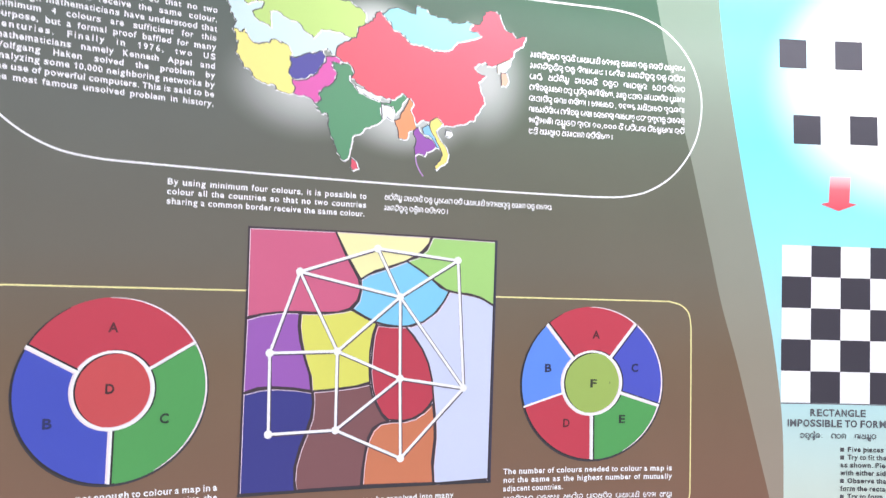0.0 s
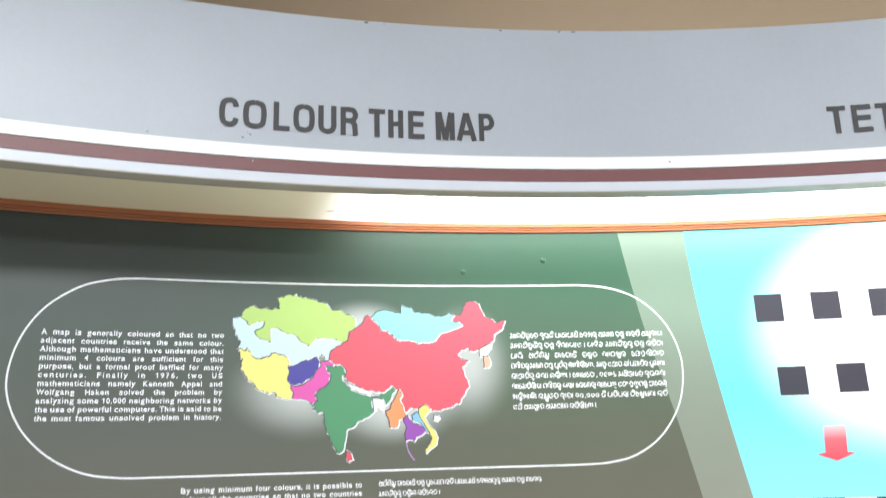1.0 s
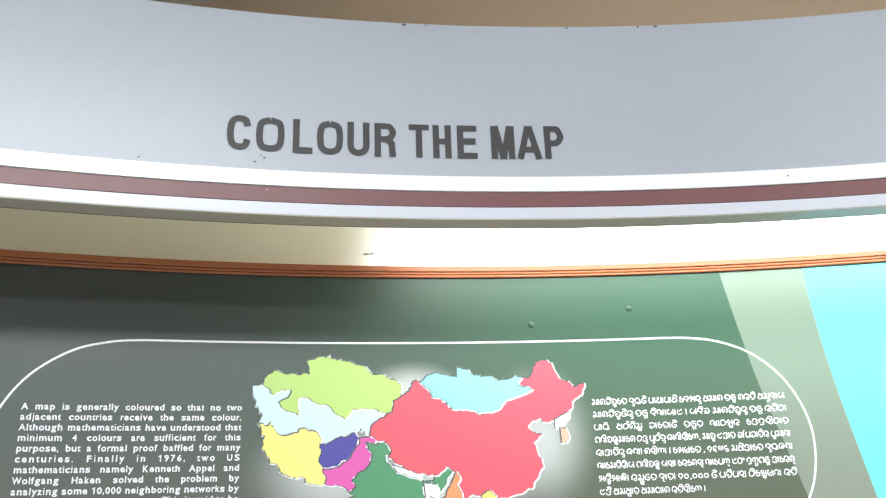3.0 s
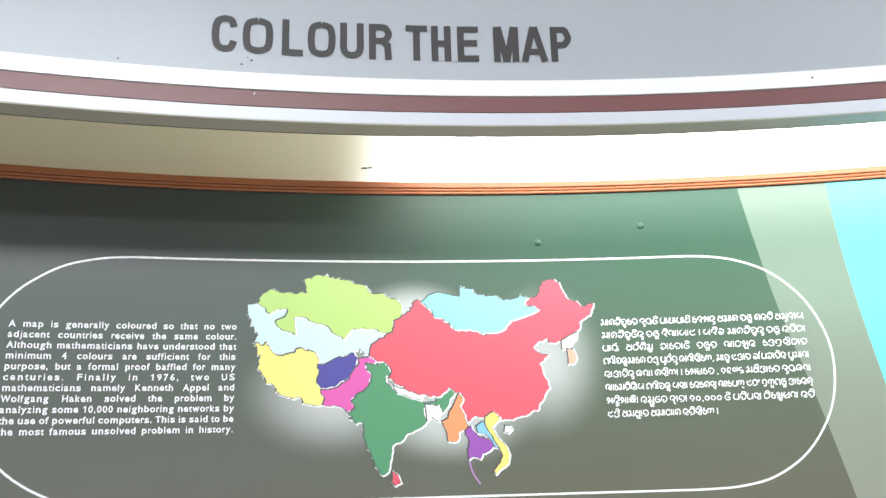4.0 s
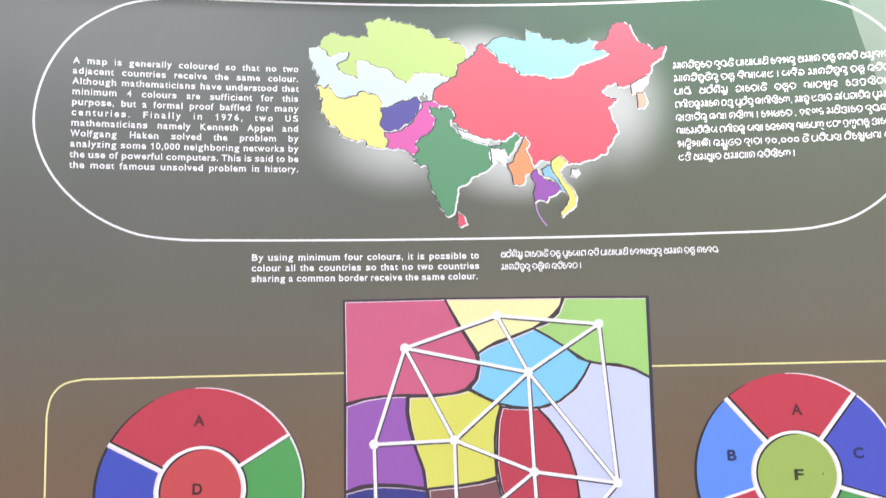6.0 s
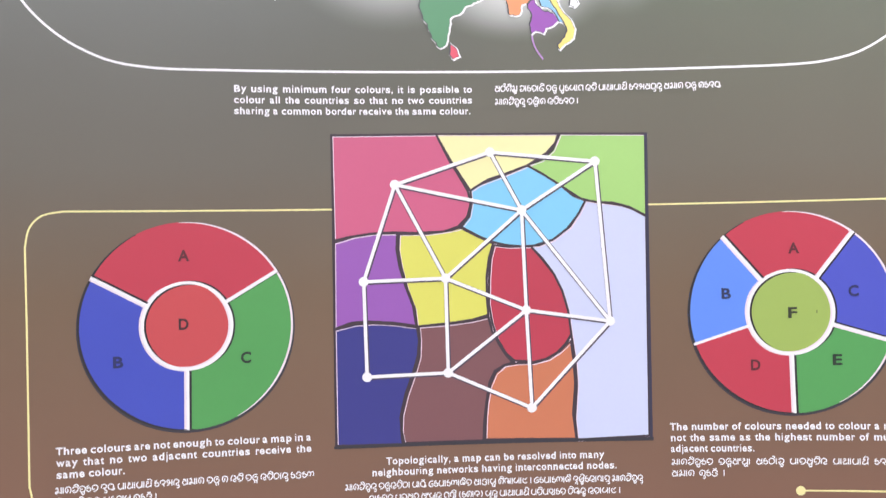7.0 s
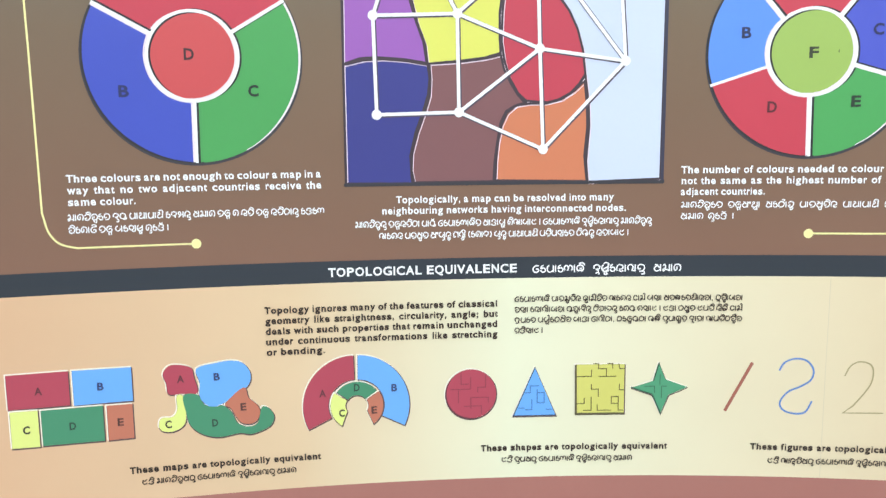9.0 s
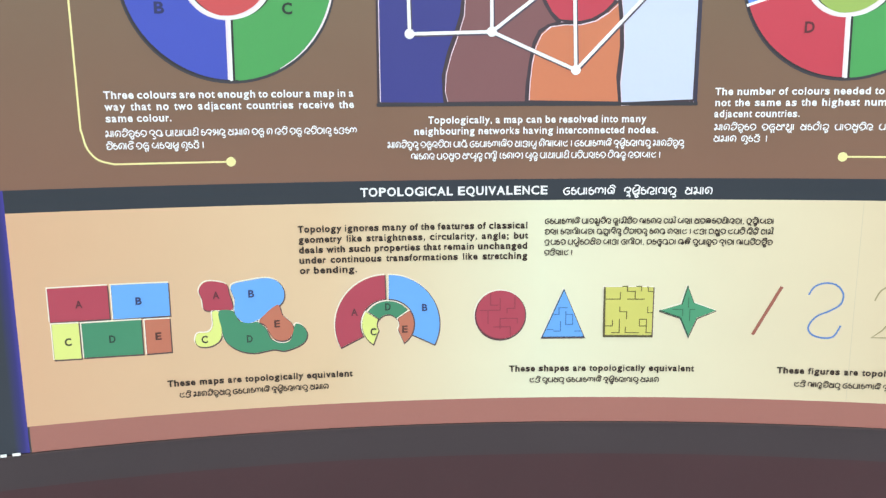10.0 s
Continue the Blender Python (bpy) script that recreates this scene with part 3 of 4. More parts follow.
lathe("underside", [(RF + 0.0005, 2.0190), (RF + 0.0005, 2.0203), (RF + 0.0275, 2.0203), (RF + 0.0275, 2.0190)], M_BEIGE, fascia, "beige board edge")
lathe("top_cap", [(RF + 0.001, 2.2685), (RF + 0.001, 2.2715), (RF + 0.24, 2.2715), (RF + 0.24, 2.2685)], M_FASCIA, fascia)
soffit = thing("light_box", "opal light box glowing white beside an unlit cream end", "light box")
lathe("diffuser", [(RF + 0.031, 2.031), (R + 0.02, 2.031), (R + 0.02, 2.039), (RF + 0.031, 2.039)], M_OPAL, soffit)
lathe("edge_bead", [(RF + 0.0285, 2.0195), (RF + 0.0285, 2.045), (RF + 0.0305, 2.045), (RF + 0.0305, 2.0195)], M_DIRT, soffit, "dark joint")


def block_letter(ch, a, b, base, parent, cap=42.0, w=7.4):
    """One condensed capital of the fascia's lettering, cut from flat dark vinyl."""
    h, m, top = w / 2, (a + b) / 2, base + cap
    lo, hi, mid = base + h, top - h, base + cap * 0.5
    le, ri = a + h, b - h
    bowl = [(le, hi), (m + 1, hi), (ri - 3, hi - 1), (ri, hi - 6), (ri, mid + 7.5), (ri - 3, mid + 2.5), (m + 1, mid + 1), (le, mid + 1)]
    strokes = {
        "C": [smooth([(ri, top - 13), (ri - 2.5, hi - 2), (m, hi), (le + 2.5, hi - 3), (le, mid + 6), (le, mid - 6), (le + 2.5, lo + 3), (m, lo), (ri - 2.5, lo + 2), (ri, base + 13)], 5, False)],
        "O": [smooth([(m, hi), (le + 2.5, hi - 3), (le, mid + 6), (le, mid - 6), (le + 2.5, lo + 3), (m, lo), (ri - 2.5, lo + 3), (ri, mid - 6), (ri, mid + 6), (ri - 2.5, hi - 3), (m, hi)], 5, False)],
        "L": [[(le, top), (le, base)], [(a, lo), (b, lo)]],
        "U": [[(le, top)] + smooth([(le, mid), (le, base + 12), (le + 2.5, lo + 2.5), (m, lo), (ri - 2.5, lo + 2.5), (ri, base + 12), (ri, mid)], 5, False) + [(ri, top)]],
        "R": [[(le, top), (le, base)], smooth(bowl, 4, False), [(m + 1, mid + 1), (ri - 1, mid - 4), (ri, base)]],
        "T": [[(m, top), (m, base)], [(a, hi), (b, hi)]],
        "H": [[(le, top), (le, base)], [(ri, top), (ri, base)], [(le, mid), (ri, mid)]],
        "E": [[(le, top), (le, base)], [(a, hi), (b, hi)], [(a, mid + 1), (b - 1.5, mid + 1)], [(a, lo), (b, lo)]],
        "M": [[(le, top), (le, base)], [(ri, top), (ri, base)], [(le + 1.5, top), (m, base)], [(ri - 1.5, top), (m, base)]],
        "A": [[(le - 1, base), (m - 0.5, top)], [(ri + 1, base), (m + 0.5, top)], [(le + 3, base + 12), (ri - 3, base + 12)]],
        "P": [[(le, top), (le, base)], smooth([(u, z - 2) if z < hi - 1 else (u, z) for u, z in bowl], 4, False)],
    }[ch]
    bm = bmesh.new()
    for i, line in enumerate(strokes):
        ribbon_bm(line, w, bm=bm, lift=0.12 * i)
    return part("letter", wrap(bm, 0.003, RF), M_LETTER, parent)


TITLE = (("C", 374, 415), ("O", 424, 473), ("L", 488, 523), ("O", 531, 577), ("U", 585, 625), ("R", 634, 673), ("T", 697, 734), ("H", 741, 775), ("E", 786, 823), ("M", 849, 893), ("A", 898, 942), ("P", 949, 985))
for ch, a, b in TITLE:
    block_letter(ch, -161 + (a - 374) * 0.6252, -161 + (b - 374) * 0.6252, 2093.5, fascia)
for ch, a, b in (("T", 706, 732), ("E", 740, 767), ("T", 773, 800)):
    block_letter(ch, a, b, 2095.5, fascia)


def speck(u, z, w, h, parent, seed, r=R, d=1.0, material=None):
    """A small uneven fleck of dirt."""
    rnd = random.Random(seed)
    pts = [(u + w / 2 * math.cos(k * 0.785) * rnd.uniform(0.6, 1.1), z + h / 2 * math.sin(k * 0.785) * rnd.uniform(0.6, 1.1)) for k in range(8)]
    return sheet("dirt_speck", pts, d, material or M_DIRT, parent, r=r)


for i, (u, z, w, h) in enumerate(((38, 2266.5, 6, 3.2), (64, 2266.8, 3, 2), (236, 2266.8, 5, 2), (324, 2267, 4, 2.6), (346, 2267, 7, 2.4), (-120, 2084, 3, 2.4), (-130, 2079, 4, 2.2), (-124, 2087, 2, 2), (473, 2062, 3, 2.4), (-250, 2075, 3, 2))):
    speck(u, z, w, h, fascia, i, RF, 10.5)
speck(-116, 2047, 2, 1.6, fascia, 31, RF, 10.5, M_STRIP)

for i, (rad, off, w) in enumerate(((2.281, 3, 9), (2.279, 10, 5), (2.17, -3, 8))):
    bm = bmesh.new()
    vs = [bm.verts.new((rad * math.sin(off / 1000 / R) + w / 2000 * math.cos(k * 0.785), rad * math.cos(off / 1000 / R) + 0.0035 * math.sin(k * 0.785), 2.0305)) for k in range(8)]
    bm.faces.new(vs)
    part("smudge", bm, M_BEIGE, soffit)

# ---- orange beading ----
beading = thing("beading", "triple lacquered orange beading above the panels", "trim", kind="structure")
lathe("flat_band", [(R - 0.003, 2.0225), (R - 0.004, 2.0235), (R - 0.004, 2.0295), (R - 0.003, 2.0305), (R, 2.0305), (R, 2.0225)], M_ORANGE, beading)
for bead_z in (2.0203, 2.0162):
    lathe("bead", [(R - 0.001, bead_z - 0.002)] + [(R - 0.001 - 0.0022 * math.sin(math.pi * i / 6), bead_z - 0.002 * math.cos(math.pi * i / 6)) for i in range(1, 6)] + [(R - 0.001, bead_z + 0.002), (R, bead_z)], M_ORANGE, beading)

# ---- the panel on colouring maps ----
EDGE = smooth([(595, 2013), (601, 1937), (612, 1853), (632, 1739), (654, 1627), (676, 1524), (695, 1421), (709, 1310), (712, 1198), (712, 1080), (708, 960), (700, 860)], 6, False)
INNER = smooth([(485, 2013), (498, 1943), (516, 1858), (536, 1785), (559, 1700), (590, 1570), (609, 1490), (636, 1400), (664, 1295), (688, 1205), (702, 1149)], 6, False)
panel = thing("map_panel", "curved printed panel on colouring maps, dark green to brown", "display panel")
sheet("background", [(-1500, 1149), (-1500, 2013)] + INNER, 0.4, M_PRINT, panel)
sheet("pale_stripe", INNER + [p for p in EDGE[::-1] if p[1] > 1149], 0.4, M_STRIPE, panel, "pale curved stripe")
sheet("pink_strip", [(-485, 861), (-485, 891), (702, 891), (700, 861)], 0.4, M_PINK, panel, "pink bottom strip")
sheet("cream_field", [(-487, 891), (-487, 1125), (712, 1125), (704, 891)], 0.4, M_CREAM, panel, "peach to cream field")
sheet("heading_band", [(-487, 1125), (-487, 1149), (712, 1149), (712, 1125)], 0.4, M_DARK, panel, "dark slate heading band")
sheet("side_border", [(-1500, 861), (-1500, 1149), (-487, 1149), (-487, 861)], 0.4, M_NAVY, panel, "dark slate border with violet edge")
lathe("bottom_edge", [(R - 0.002, 0.8588), (R - 0.002, 0.8606), (R + 0.002, 0.8606), (R + 0.002, 0.8588)], M_METAL, panel, "thin dull metal edge")

# rounded frame line round the map
left_end = smooth([(-240, 1641.5), (-284, 1642.5), (-330, 1650), (-375, 1673), (-410, 1708), (-430, 1750), (-433, 1790), (-420, 1838), (-392, 1880), (-350, 1910), (-310, 1922), (-275, 1925.6), (-235, 1926)], 5, False)
right_end = smooth([(370, 1926), (430, 1925), (475, 1917), (515, 1898), (550, 1862), (570, 1815), (572, 1770), (560, 1725), (530, 1682), (490, 1655), (450, 1644.5), (410, 1641.8), (370, 1641.5)], 5, False)
ribbon("frame_line", left_end + right_end, 2.6, 1.0, M_WHITE, panel, closed=True, label="white rounded frame line")

COUNTRIES = {
    "pale": ("d3ecf2", 1.2, [(-124, 1873), (-135, 1871), (-134, 1858), (-130, 1851), (-131, 1846), (-122, 1835), (-127, 1825), (-118, 1821), (-112, 1825), (-107, 1816), (-98, 1809), (-83, 1812), (-72, 1818), (-57, 1814), (-51, 1805), (-44, 1798), (-32, 1805), (-10, 1812), (-1, 1818), (5, 1810), (14, 1812), (13, 1821), (21, 1827), (33, 1834), (32, 1840), (-9, 1850), (-51, 1861), (-85, 1868), (-112, 1878)]),
    "lime": ("bcdc7a", 1.2, [(-124, 1873), (-119, 1882), (-109, 1890), (-95, 1885), (-65, 1886), (-69, 1902), (-42, 1909), (-31, 1903), (-16, 1902), (4, 1895), (13, 1885), (26, 1885), (41, 1878), (50, 1870), (50, 1857), (39, 1852), (40, 1840), (32, 1836), (15, 1842), (-11, 1842), (-21, 1829), (-30, 1834), (-40, 1845), (-58, 1850), (-70, 1857), (-81, 1855), (-78, 1834), (-92, 1839), (-102, 1850), (-90, 1857), (-88, 1866), (-99, 1867), (-110, 1860), (-116, 1868)]),
    "yellow": ("f6ea86", 1.2, [(-127, 1825), (-123, 1813), (-118, 1809), (-122, 1795), (-112, 1783), (-111, 1777), (-103, 1775), (-96, 1764), (-79, 1758), (-72, 1760), (-68, 1753), (-49, 1750), (-44, 1757), (-47, 1768), (-52, 1778), (-50, 1788), (-52, 1798), (-51, 1805), (-57, 1814), (-72, 1818), (-83, 1812), (-98, 1809), (-107, 1816), (-112, 1825), (-118, 1821)]),
    "blue": ("4a459e", 1.0, [(-51, 1798), (-42, 1798), (-32, 1804), (-8, 1811), (-4, 1805), (-6, 1798), (-11, 1791), (-15, 1782), (-25, 1778), (-30, 1772), (-47, 1771), (-52, 1778), (-49, 1788)]),
    "pink": ("e05aae", 1.0, [(-47, 1768), (-29, 1770), (-22, 1776), (-13, 1781), (-8, 1791), (-3, 1797), (-2, 1805), (11, 1807), (21, 1803), (14, 1798), (5, 1799), (4, 1793), (12, 1784), (9, 1773), (0, 1764), (-10, 1759), (-11, 1752), (-7, 1746), (-17, 1742), (-24, 1748), (-45, 1751), (-42, 1757)]),
    "green": ("4f9468", 1.0, [(5, 1799), (18, 1796), (29, 1799), (33, 1791), (34, 1784), (29, 1783), (31, 1774), (38, 1767), (46, 1763), (58, 1758), (73, 1753), (77, 1751), (75, 1739), (78, 1729), (67, 1720), (57, 1716), (47, 1706), (36, 1700), (35, 1686), (33, 1677), (28, 1669), (23, 1670), (16, 1683), (6, 1707), (2, 1730), (-5, 1728), (-14, 1734), (-9, 1736), (-16, 1740), (-6, 1746), (-11, 1754), (-6, 1760), (5, 1767), (13, 1777), (14, 1784)]),
    "green_east": ("4f9468", 0.8, [(78, 1750), (89, 1751), (92, 1758), (101, 1766), (110, 1769), (113, 1762), (107, 1756), (104, 1746), (98, 1739), (95, 1747), (85, 1747)]),
    "hills": ("f2f4f4", 0.6, [(39, 1772), (58, 1765), (75, 1761), (72, 1754), (58, 1758), (44, 1763)]),
    "delta": ("f2f4f4", 0.6, [(77, 1749), (92, 1747), (95, 1739), (93, 1729), (85, 1734), (79, 1729)]),
    "island": ("e2566a", 0.4, [(37, 1672), (43, 1667), (46, 1659), (40, 1656), (36, 1661)]),
    "red": ("ea5a6a", 1.1, [(13, 1821), (21, 1827), (39, 1836), (41, 1850), (51, 1857), (62, 1862), (64, 1872), (71, 1877), (87, 1859), (102, 1851), (112, 1839), (133, 1837), (152, 1831), (178, 1837), (185, 1849), (207, 1855), (220, 1862), (211, 1868), (202, 1868), (207, 1877), (220, 1879), (227, 1898), (238, 1900), (248, 1896), (256, 1876), (268, 1872), (274, 1865), (289, 1868), (284, 1854), (273, 1848), (269, 1836), (247, 1823), (232, 1821), (230, 1826), (219, 1823), (211, 1816), (217, 1808), (229, 1805), (218, 1795), (228, 1765), (213, 1740), (180, 1729), (160, 1730), (139, 1735), (129, 1728), (119, 1747), (123, 1759), (106, 1769), (92, 1758), (77, 1761), (58, 1765), (34, 1781), (37, 1791), (30, 1799), (11, 1808)]),
    "cyan": ("93e2ee", 1.0, [(75, 1874), (88, 1884), (96, 1886), (104, 1884), (123, 1880), (124, 1893), (138, 1889), (144, 1882), (159, 1881), (177, 1875), (191, 1877), (198, 1881), (207, 1877), (202, 1868), (213, 1867), (220, 1862), (207, 1857), (197, 1853), (185, 1850), (177, 1839), (150, 1834), (137, 1839), (116, 1840), (108, 1850), (92, 1855), (87, 1866)]),
    "cream": ("f0ead2", 0.5, [(247, 1823), (258, 1829), (267, 1833), (265, 1824), (257, 1815), (252, 1813), (248, 1812), (247, 1818)]),
    "peach": ("f0b498", 0.5, [(253, 1812), (260, 1812), (264, 1801), (260, 1794), (254, 1794)]),
    "orange": ("f29a66", 0.8, [(118, 1761), (113, 1752), (107, 1742), (104, 1732), (96, 1729), (101, 1719), (104, 1705), (114, 1705), (118, 1717), (129, 1721), (125, 1728), (122, 1738), (118, 1745), (122, 1755)]),
    "purple": ("9a50b0", 0.6, [(124, 1716), (131, 1722), (135, 1714), (143, 1708), (153, 1706), (157, 1698), (151, 1692), (143, 1690), (141, 1684), (133, 1687), (128, 1684), (126, 1694), (129, 1703)]),
    "sky": ("86c4ea", 0.5, [(137, 1722), (145, 1727), (152, 1724), (155, 1716), (161, 1708), (167, 1700), (166, 1694), (159, 1697), (154, 1707), (147, 1713), (139, 1715)]),
    "coast": ("f2e07a", 0.4, [(149, 1733), (158, 1738), (166, 1731), (161, 1725), (156, 1720), (162, 1709), (171, 1699), (176, 1688), (174, 1678), (165, 1672), (159, 1666), (157, 1671), (165, 1679), (168, 1687), (164, 1697), (157, 1709), (151, 1718), (148, 1726)]),
    "isle": ("f2f4f4", 0.3, [(172, 1722), (178, 1721), (180, 1717), (176, 1713), (171, 1715)]),
}
LAND_LABEL = {"pale": "pale ice blue country area", "lime": "lime green country area", "yellow": "pale yellow country area", "blue": "indigo blue country area", "pink": "magenta pink country area", "green": "dark green peninsula country area", "green_east": "dark green eastern strip", "island": "small red island", "red": "large coral red country area", "cyan": "light cyan country area", "cream": "small cream cape", "peach": "small peach cape", "orange": "orange country area", "purple": "purple country area", "sky": "small sky blue country area", "coast": "narrow yellow coastal country area"}
world_map = thing("map", "printed map of coloured countries with a white glow", "")
world_map.parent = panel
for i, (key, (code, rag, pts)) in enumerate(COUNTRIES.items()):
    outline = ragged(ragged(pts, rag * 1.5, i, 5.0), rag * 0.7, i + 50)
    sheet("country", outline, 1.8 + 0.06 * i, ink(code), world_map, LAND_LABEL.get(key, "small white country area"))
    ribbon("white_border", shifted(outline, 0.5, -0.5), 3.2, 1.76 + 0.06 * i, M_WHITE, world_map, closed=True)
    ribbon("dark_border", shifted(outline, -0.7, 0.5), 1.8, 1.78 + 0.06 * i, ink("4a4e50"), world_map, closed=True)
ribbon("country", smooth([(127, 1700), (128, 1686), (129, 1675), (133, 1665), (140, 1655)], 4, False), 2.0, 1.6, ink("b48ac4"), world_map)

# square map with its network
network = thing("network_map", "square map of coloured regions under a white network", "")
network.parent = panel
sheet("backing", [(-98, 1230), (-97, 1573), (254, 1571), (252, 1229)], 0.8, ink("2e2c36"), network, "dark edge")
REGIONS = {
    "rose": ("d25f84", [(-96, 1571), (19, 1572), (33, 1543), (42, 1528), (53, 1509), (56, 1494), (52, 1480), (41, 1469), (25, 1464), (-6, 1463), (-30, 1464), (-55, 1463), (-77, 1460), (-95, 1456)]),
    "cream": ("f6f0b0", [(19, 1572), (155, 1571), (152, 1561), (142, 1550), (133, 1544), (120, 1536), (95, 1527), (76, 1521), (62, 1513), (56, 1509), (50, 1518), (35, 1542)]),
    "leaf": ("a2d478", [(157, 1571), (252, 1569), (251, 1478), (232, 1488), (214, 1493), (195, 1494), (179, 1498), (164, 1508), (151, 1517), (136, 1527), (120, 1536), (136, 1542), (149, 1553)]),
    "sky": ("7ccdf2", [(56, 1509), (67, 1516), (95, 1526), (120, 1536), (139, 1525), (157, 1513), (171, 1501), (184, 1496), (176, 1481), (163, 1465), (147, 1453), (131, 1447), (113, 1446), (94, 1448), (78, 1452), (63, 1459), (45, 1469), (54, 1480), (57, 1494)]),
    "lavender": ("cdd6f4", [(184, 1496), (204, 1493), (223, 1490), (235, 1486), (251, 1477), (249, 1234), (169, 1231), (167, 1254), (170, 1292), (169, 1317), (165, 1348), (162, 1374), (156, 1396), (147, 1415), (134, 1433), (122, 1446), (147, 1453), (166, 1467), (177, 1483)]),
    "violet": ("9a5ab4", [(-95, 1454), (-74, 1460), (-52, 1463), (-26, 1463), (-27, 1445), (-24, 1426), (-18, 1405), (-10, 1383), (-7, 1361), (-32, 1365), (-60, 1367), (-78, 1366), (-96, 1360)]),
    "lemon": ("dede62", [(-24, 1462), (7, 1462), (32, 1465), (44, 1468), (63, 1458), (80, 1450), (75, 1434), (72, 1413), (72, 1388), (73, 1371), (55, 1366), (30, 1363), (-6, 1360), (-8, 1380), (-16, 1402), (-22, 1426), (-25, 1445)]),
    "crimson": ("c0364c", [(81, 1448), (97, 1446), (122, 1446), (134, 1432), (147, 1415), (156, 1396), (162, 1374), (165, 1348), (158, 1337), (149, 1328), (136, 1321), (123, 1318), (101, 1320), (92, 1328), (83, 1344), (77, 1363), (74, 1384), (75, 1413), (77, 1434)]),
    "navy": ("2f3286", [(-96, 1359), (-75, 1364), (-54, 1365), (-29, 1363), (-6, 1359), (-4, 1345), (-6, 1327), (-12, 1308), (-20, 1287), (-26, 1262), (-25, 1240), (-24, 1232), (-96, 1233)]),
    "umber": ("7e5053", [(-4, 1360), (30, 1362), (55, 1365), (73, 1369), (77, 1353), (85, 1337), (92, 1326), (99, 1318), (89, 1315), (79, 1309), (73, 1297), (69, 1275), (66, 1253), (65, 1233), (-22, 1233), (-25, 1246), (-24, 1265), (-18, 1287), (-10, 1308), (-4, 1327), (-3, 1345)]),
    "tangerine": ("d07a54", [(67, 1234), (68, 1256), (70, 1275), (74, 1294), (80, 1307), (90, 1315), (104, 1317), (123, 1317), (139, 1321), (152, 1329), (164, 1340), (167, 1317), (168, 1292), (165, 1260), (168, 1232)]),
}
for i, (key, (code, pts)) in enumerate(REGIONS.items()):
    sheet("region", pts, 1.1 + 0.035 * i, ink(code), network, key + " coloured map region")
    ribbon("region_border", shifted(pts, -0.4, 0.5), 2.5, 1.6 + 0.01 * i, ink("3a2a36"), network, closed=True)
    ribbon("region_highlight", shifted(pts, 1.3, -1.2), 0.9, 1.55 + 0.003 * i, ink("f0dcea"), network, closed=True)
sheet("backing", [(-99, 1230.5), (-99, 1233.5), (253, 1233), (253, 1229.5)], 2.0, ink("2e2c36"), network)
ribbon("backing", [(252, 1570), (250.5, 1230)], 3.4, 2.0, ink("2e2c46"), network)
NODES = [(-28, 1517), (78, 1552), (195, 1540), (-64, 1411), (112, 1487), (26, 1413), (115, 1376), (208, 1362), (-62, 1307), (27, 1309), (119, 1268)]
LINKS = ((0, 1), (1, 2), (0, 4), (1, 4), (2, 4), (0, 5), (0, 3), (3, 5), (4, 5), (4, 6), (4, 7), (2, 7), (5, 6), (6, 7), (3, 8), (5, 9), (8, 9), (6, 9), (6, 10), (9, 10), (7, 10))
for i, (a, b) in enumerate(LINKS):
    # printed drop shadow of the link, drawn as an offset dark stroke
    ribbon("link_shadow", shifted([NODES[a], NODES[b]], 0.7, -0.9), 5.2, 2.15 + 0.01 * i, ink("4e4458"), network)
    ribbon("link", [NODES[a], NODES[b]], 3.7, 2.5 + 0.01 * i, M_WHITE, network)
for a, b in NODES:
    sheet("node", arc(a, b, 5.4, 0, 345, 23), 2.9, M_WHITE, network)


def wheel(cx, cz, rad, hub, spokes, colours, hub_code, letters, letter_codes):
    """A printed colour wheel: sectors between white spokes round a hub."""
    w = thing("colour_wheel", "printed wheel of %d lettered colour sectors round a hub" % len(spokes), "")
    w.parent = panel
    sheet("rim", arc(cx + 0.5, cz - 1.6, rad + 1.3, 0, 356, 89), 0.9, ink("33303a"), w, "dark rim")
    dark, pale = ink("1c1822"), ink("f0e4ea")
    for (a0, a1), code in zip(zip(spokes, spokes[1:] + [spokes[0] + 360]), colours):
        g0, g1 = math.degrees(1.5 / rad), math.degrees(1.5 / hub)
        outline = arc(cx, cz, rad, a0 + g0, a1 - g0) + arc(cx, cz, hub + 2.0, a1 - g1, a0 + g1)
        sheet("sector", outline, 1.3, ink(code), w, {"c4354a": "red", "5a8ef0": "light blue", "48a052": "green"}.get(code, "dark blue") + " wheel sector")
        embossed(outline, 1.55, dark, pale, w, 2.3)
    for a in spokes:
        ca, sa = math.cos(radians(a)), math.sin(radians(a))
        ribbon("spoke", [(cx + hub * ca, cz + hub * sa), (cx + rad * ca, cz + rad * sa)], 3.9, 1.1, M_WHITE, w)
    ribbon("hub_ring", arc(cx, cz, hub + 0.5, 0, 355, 71), 3.6, 2.0, M_WHITE, w, closed=True)
    disc = arc(cx, cz, hub - 1, 0, 355, 71)
    sheet("hub", disc, 2.2, ink(hub_code), w)
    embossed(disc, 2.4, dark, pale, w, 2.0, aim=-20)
    for (ch, u, z), tone in zip(letters, letter_codes):
        writing("letter", ch, u - 6.0, u + 6.0, z - 6, 12, ink(tone), w, d=2.8)


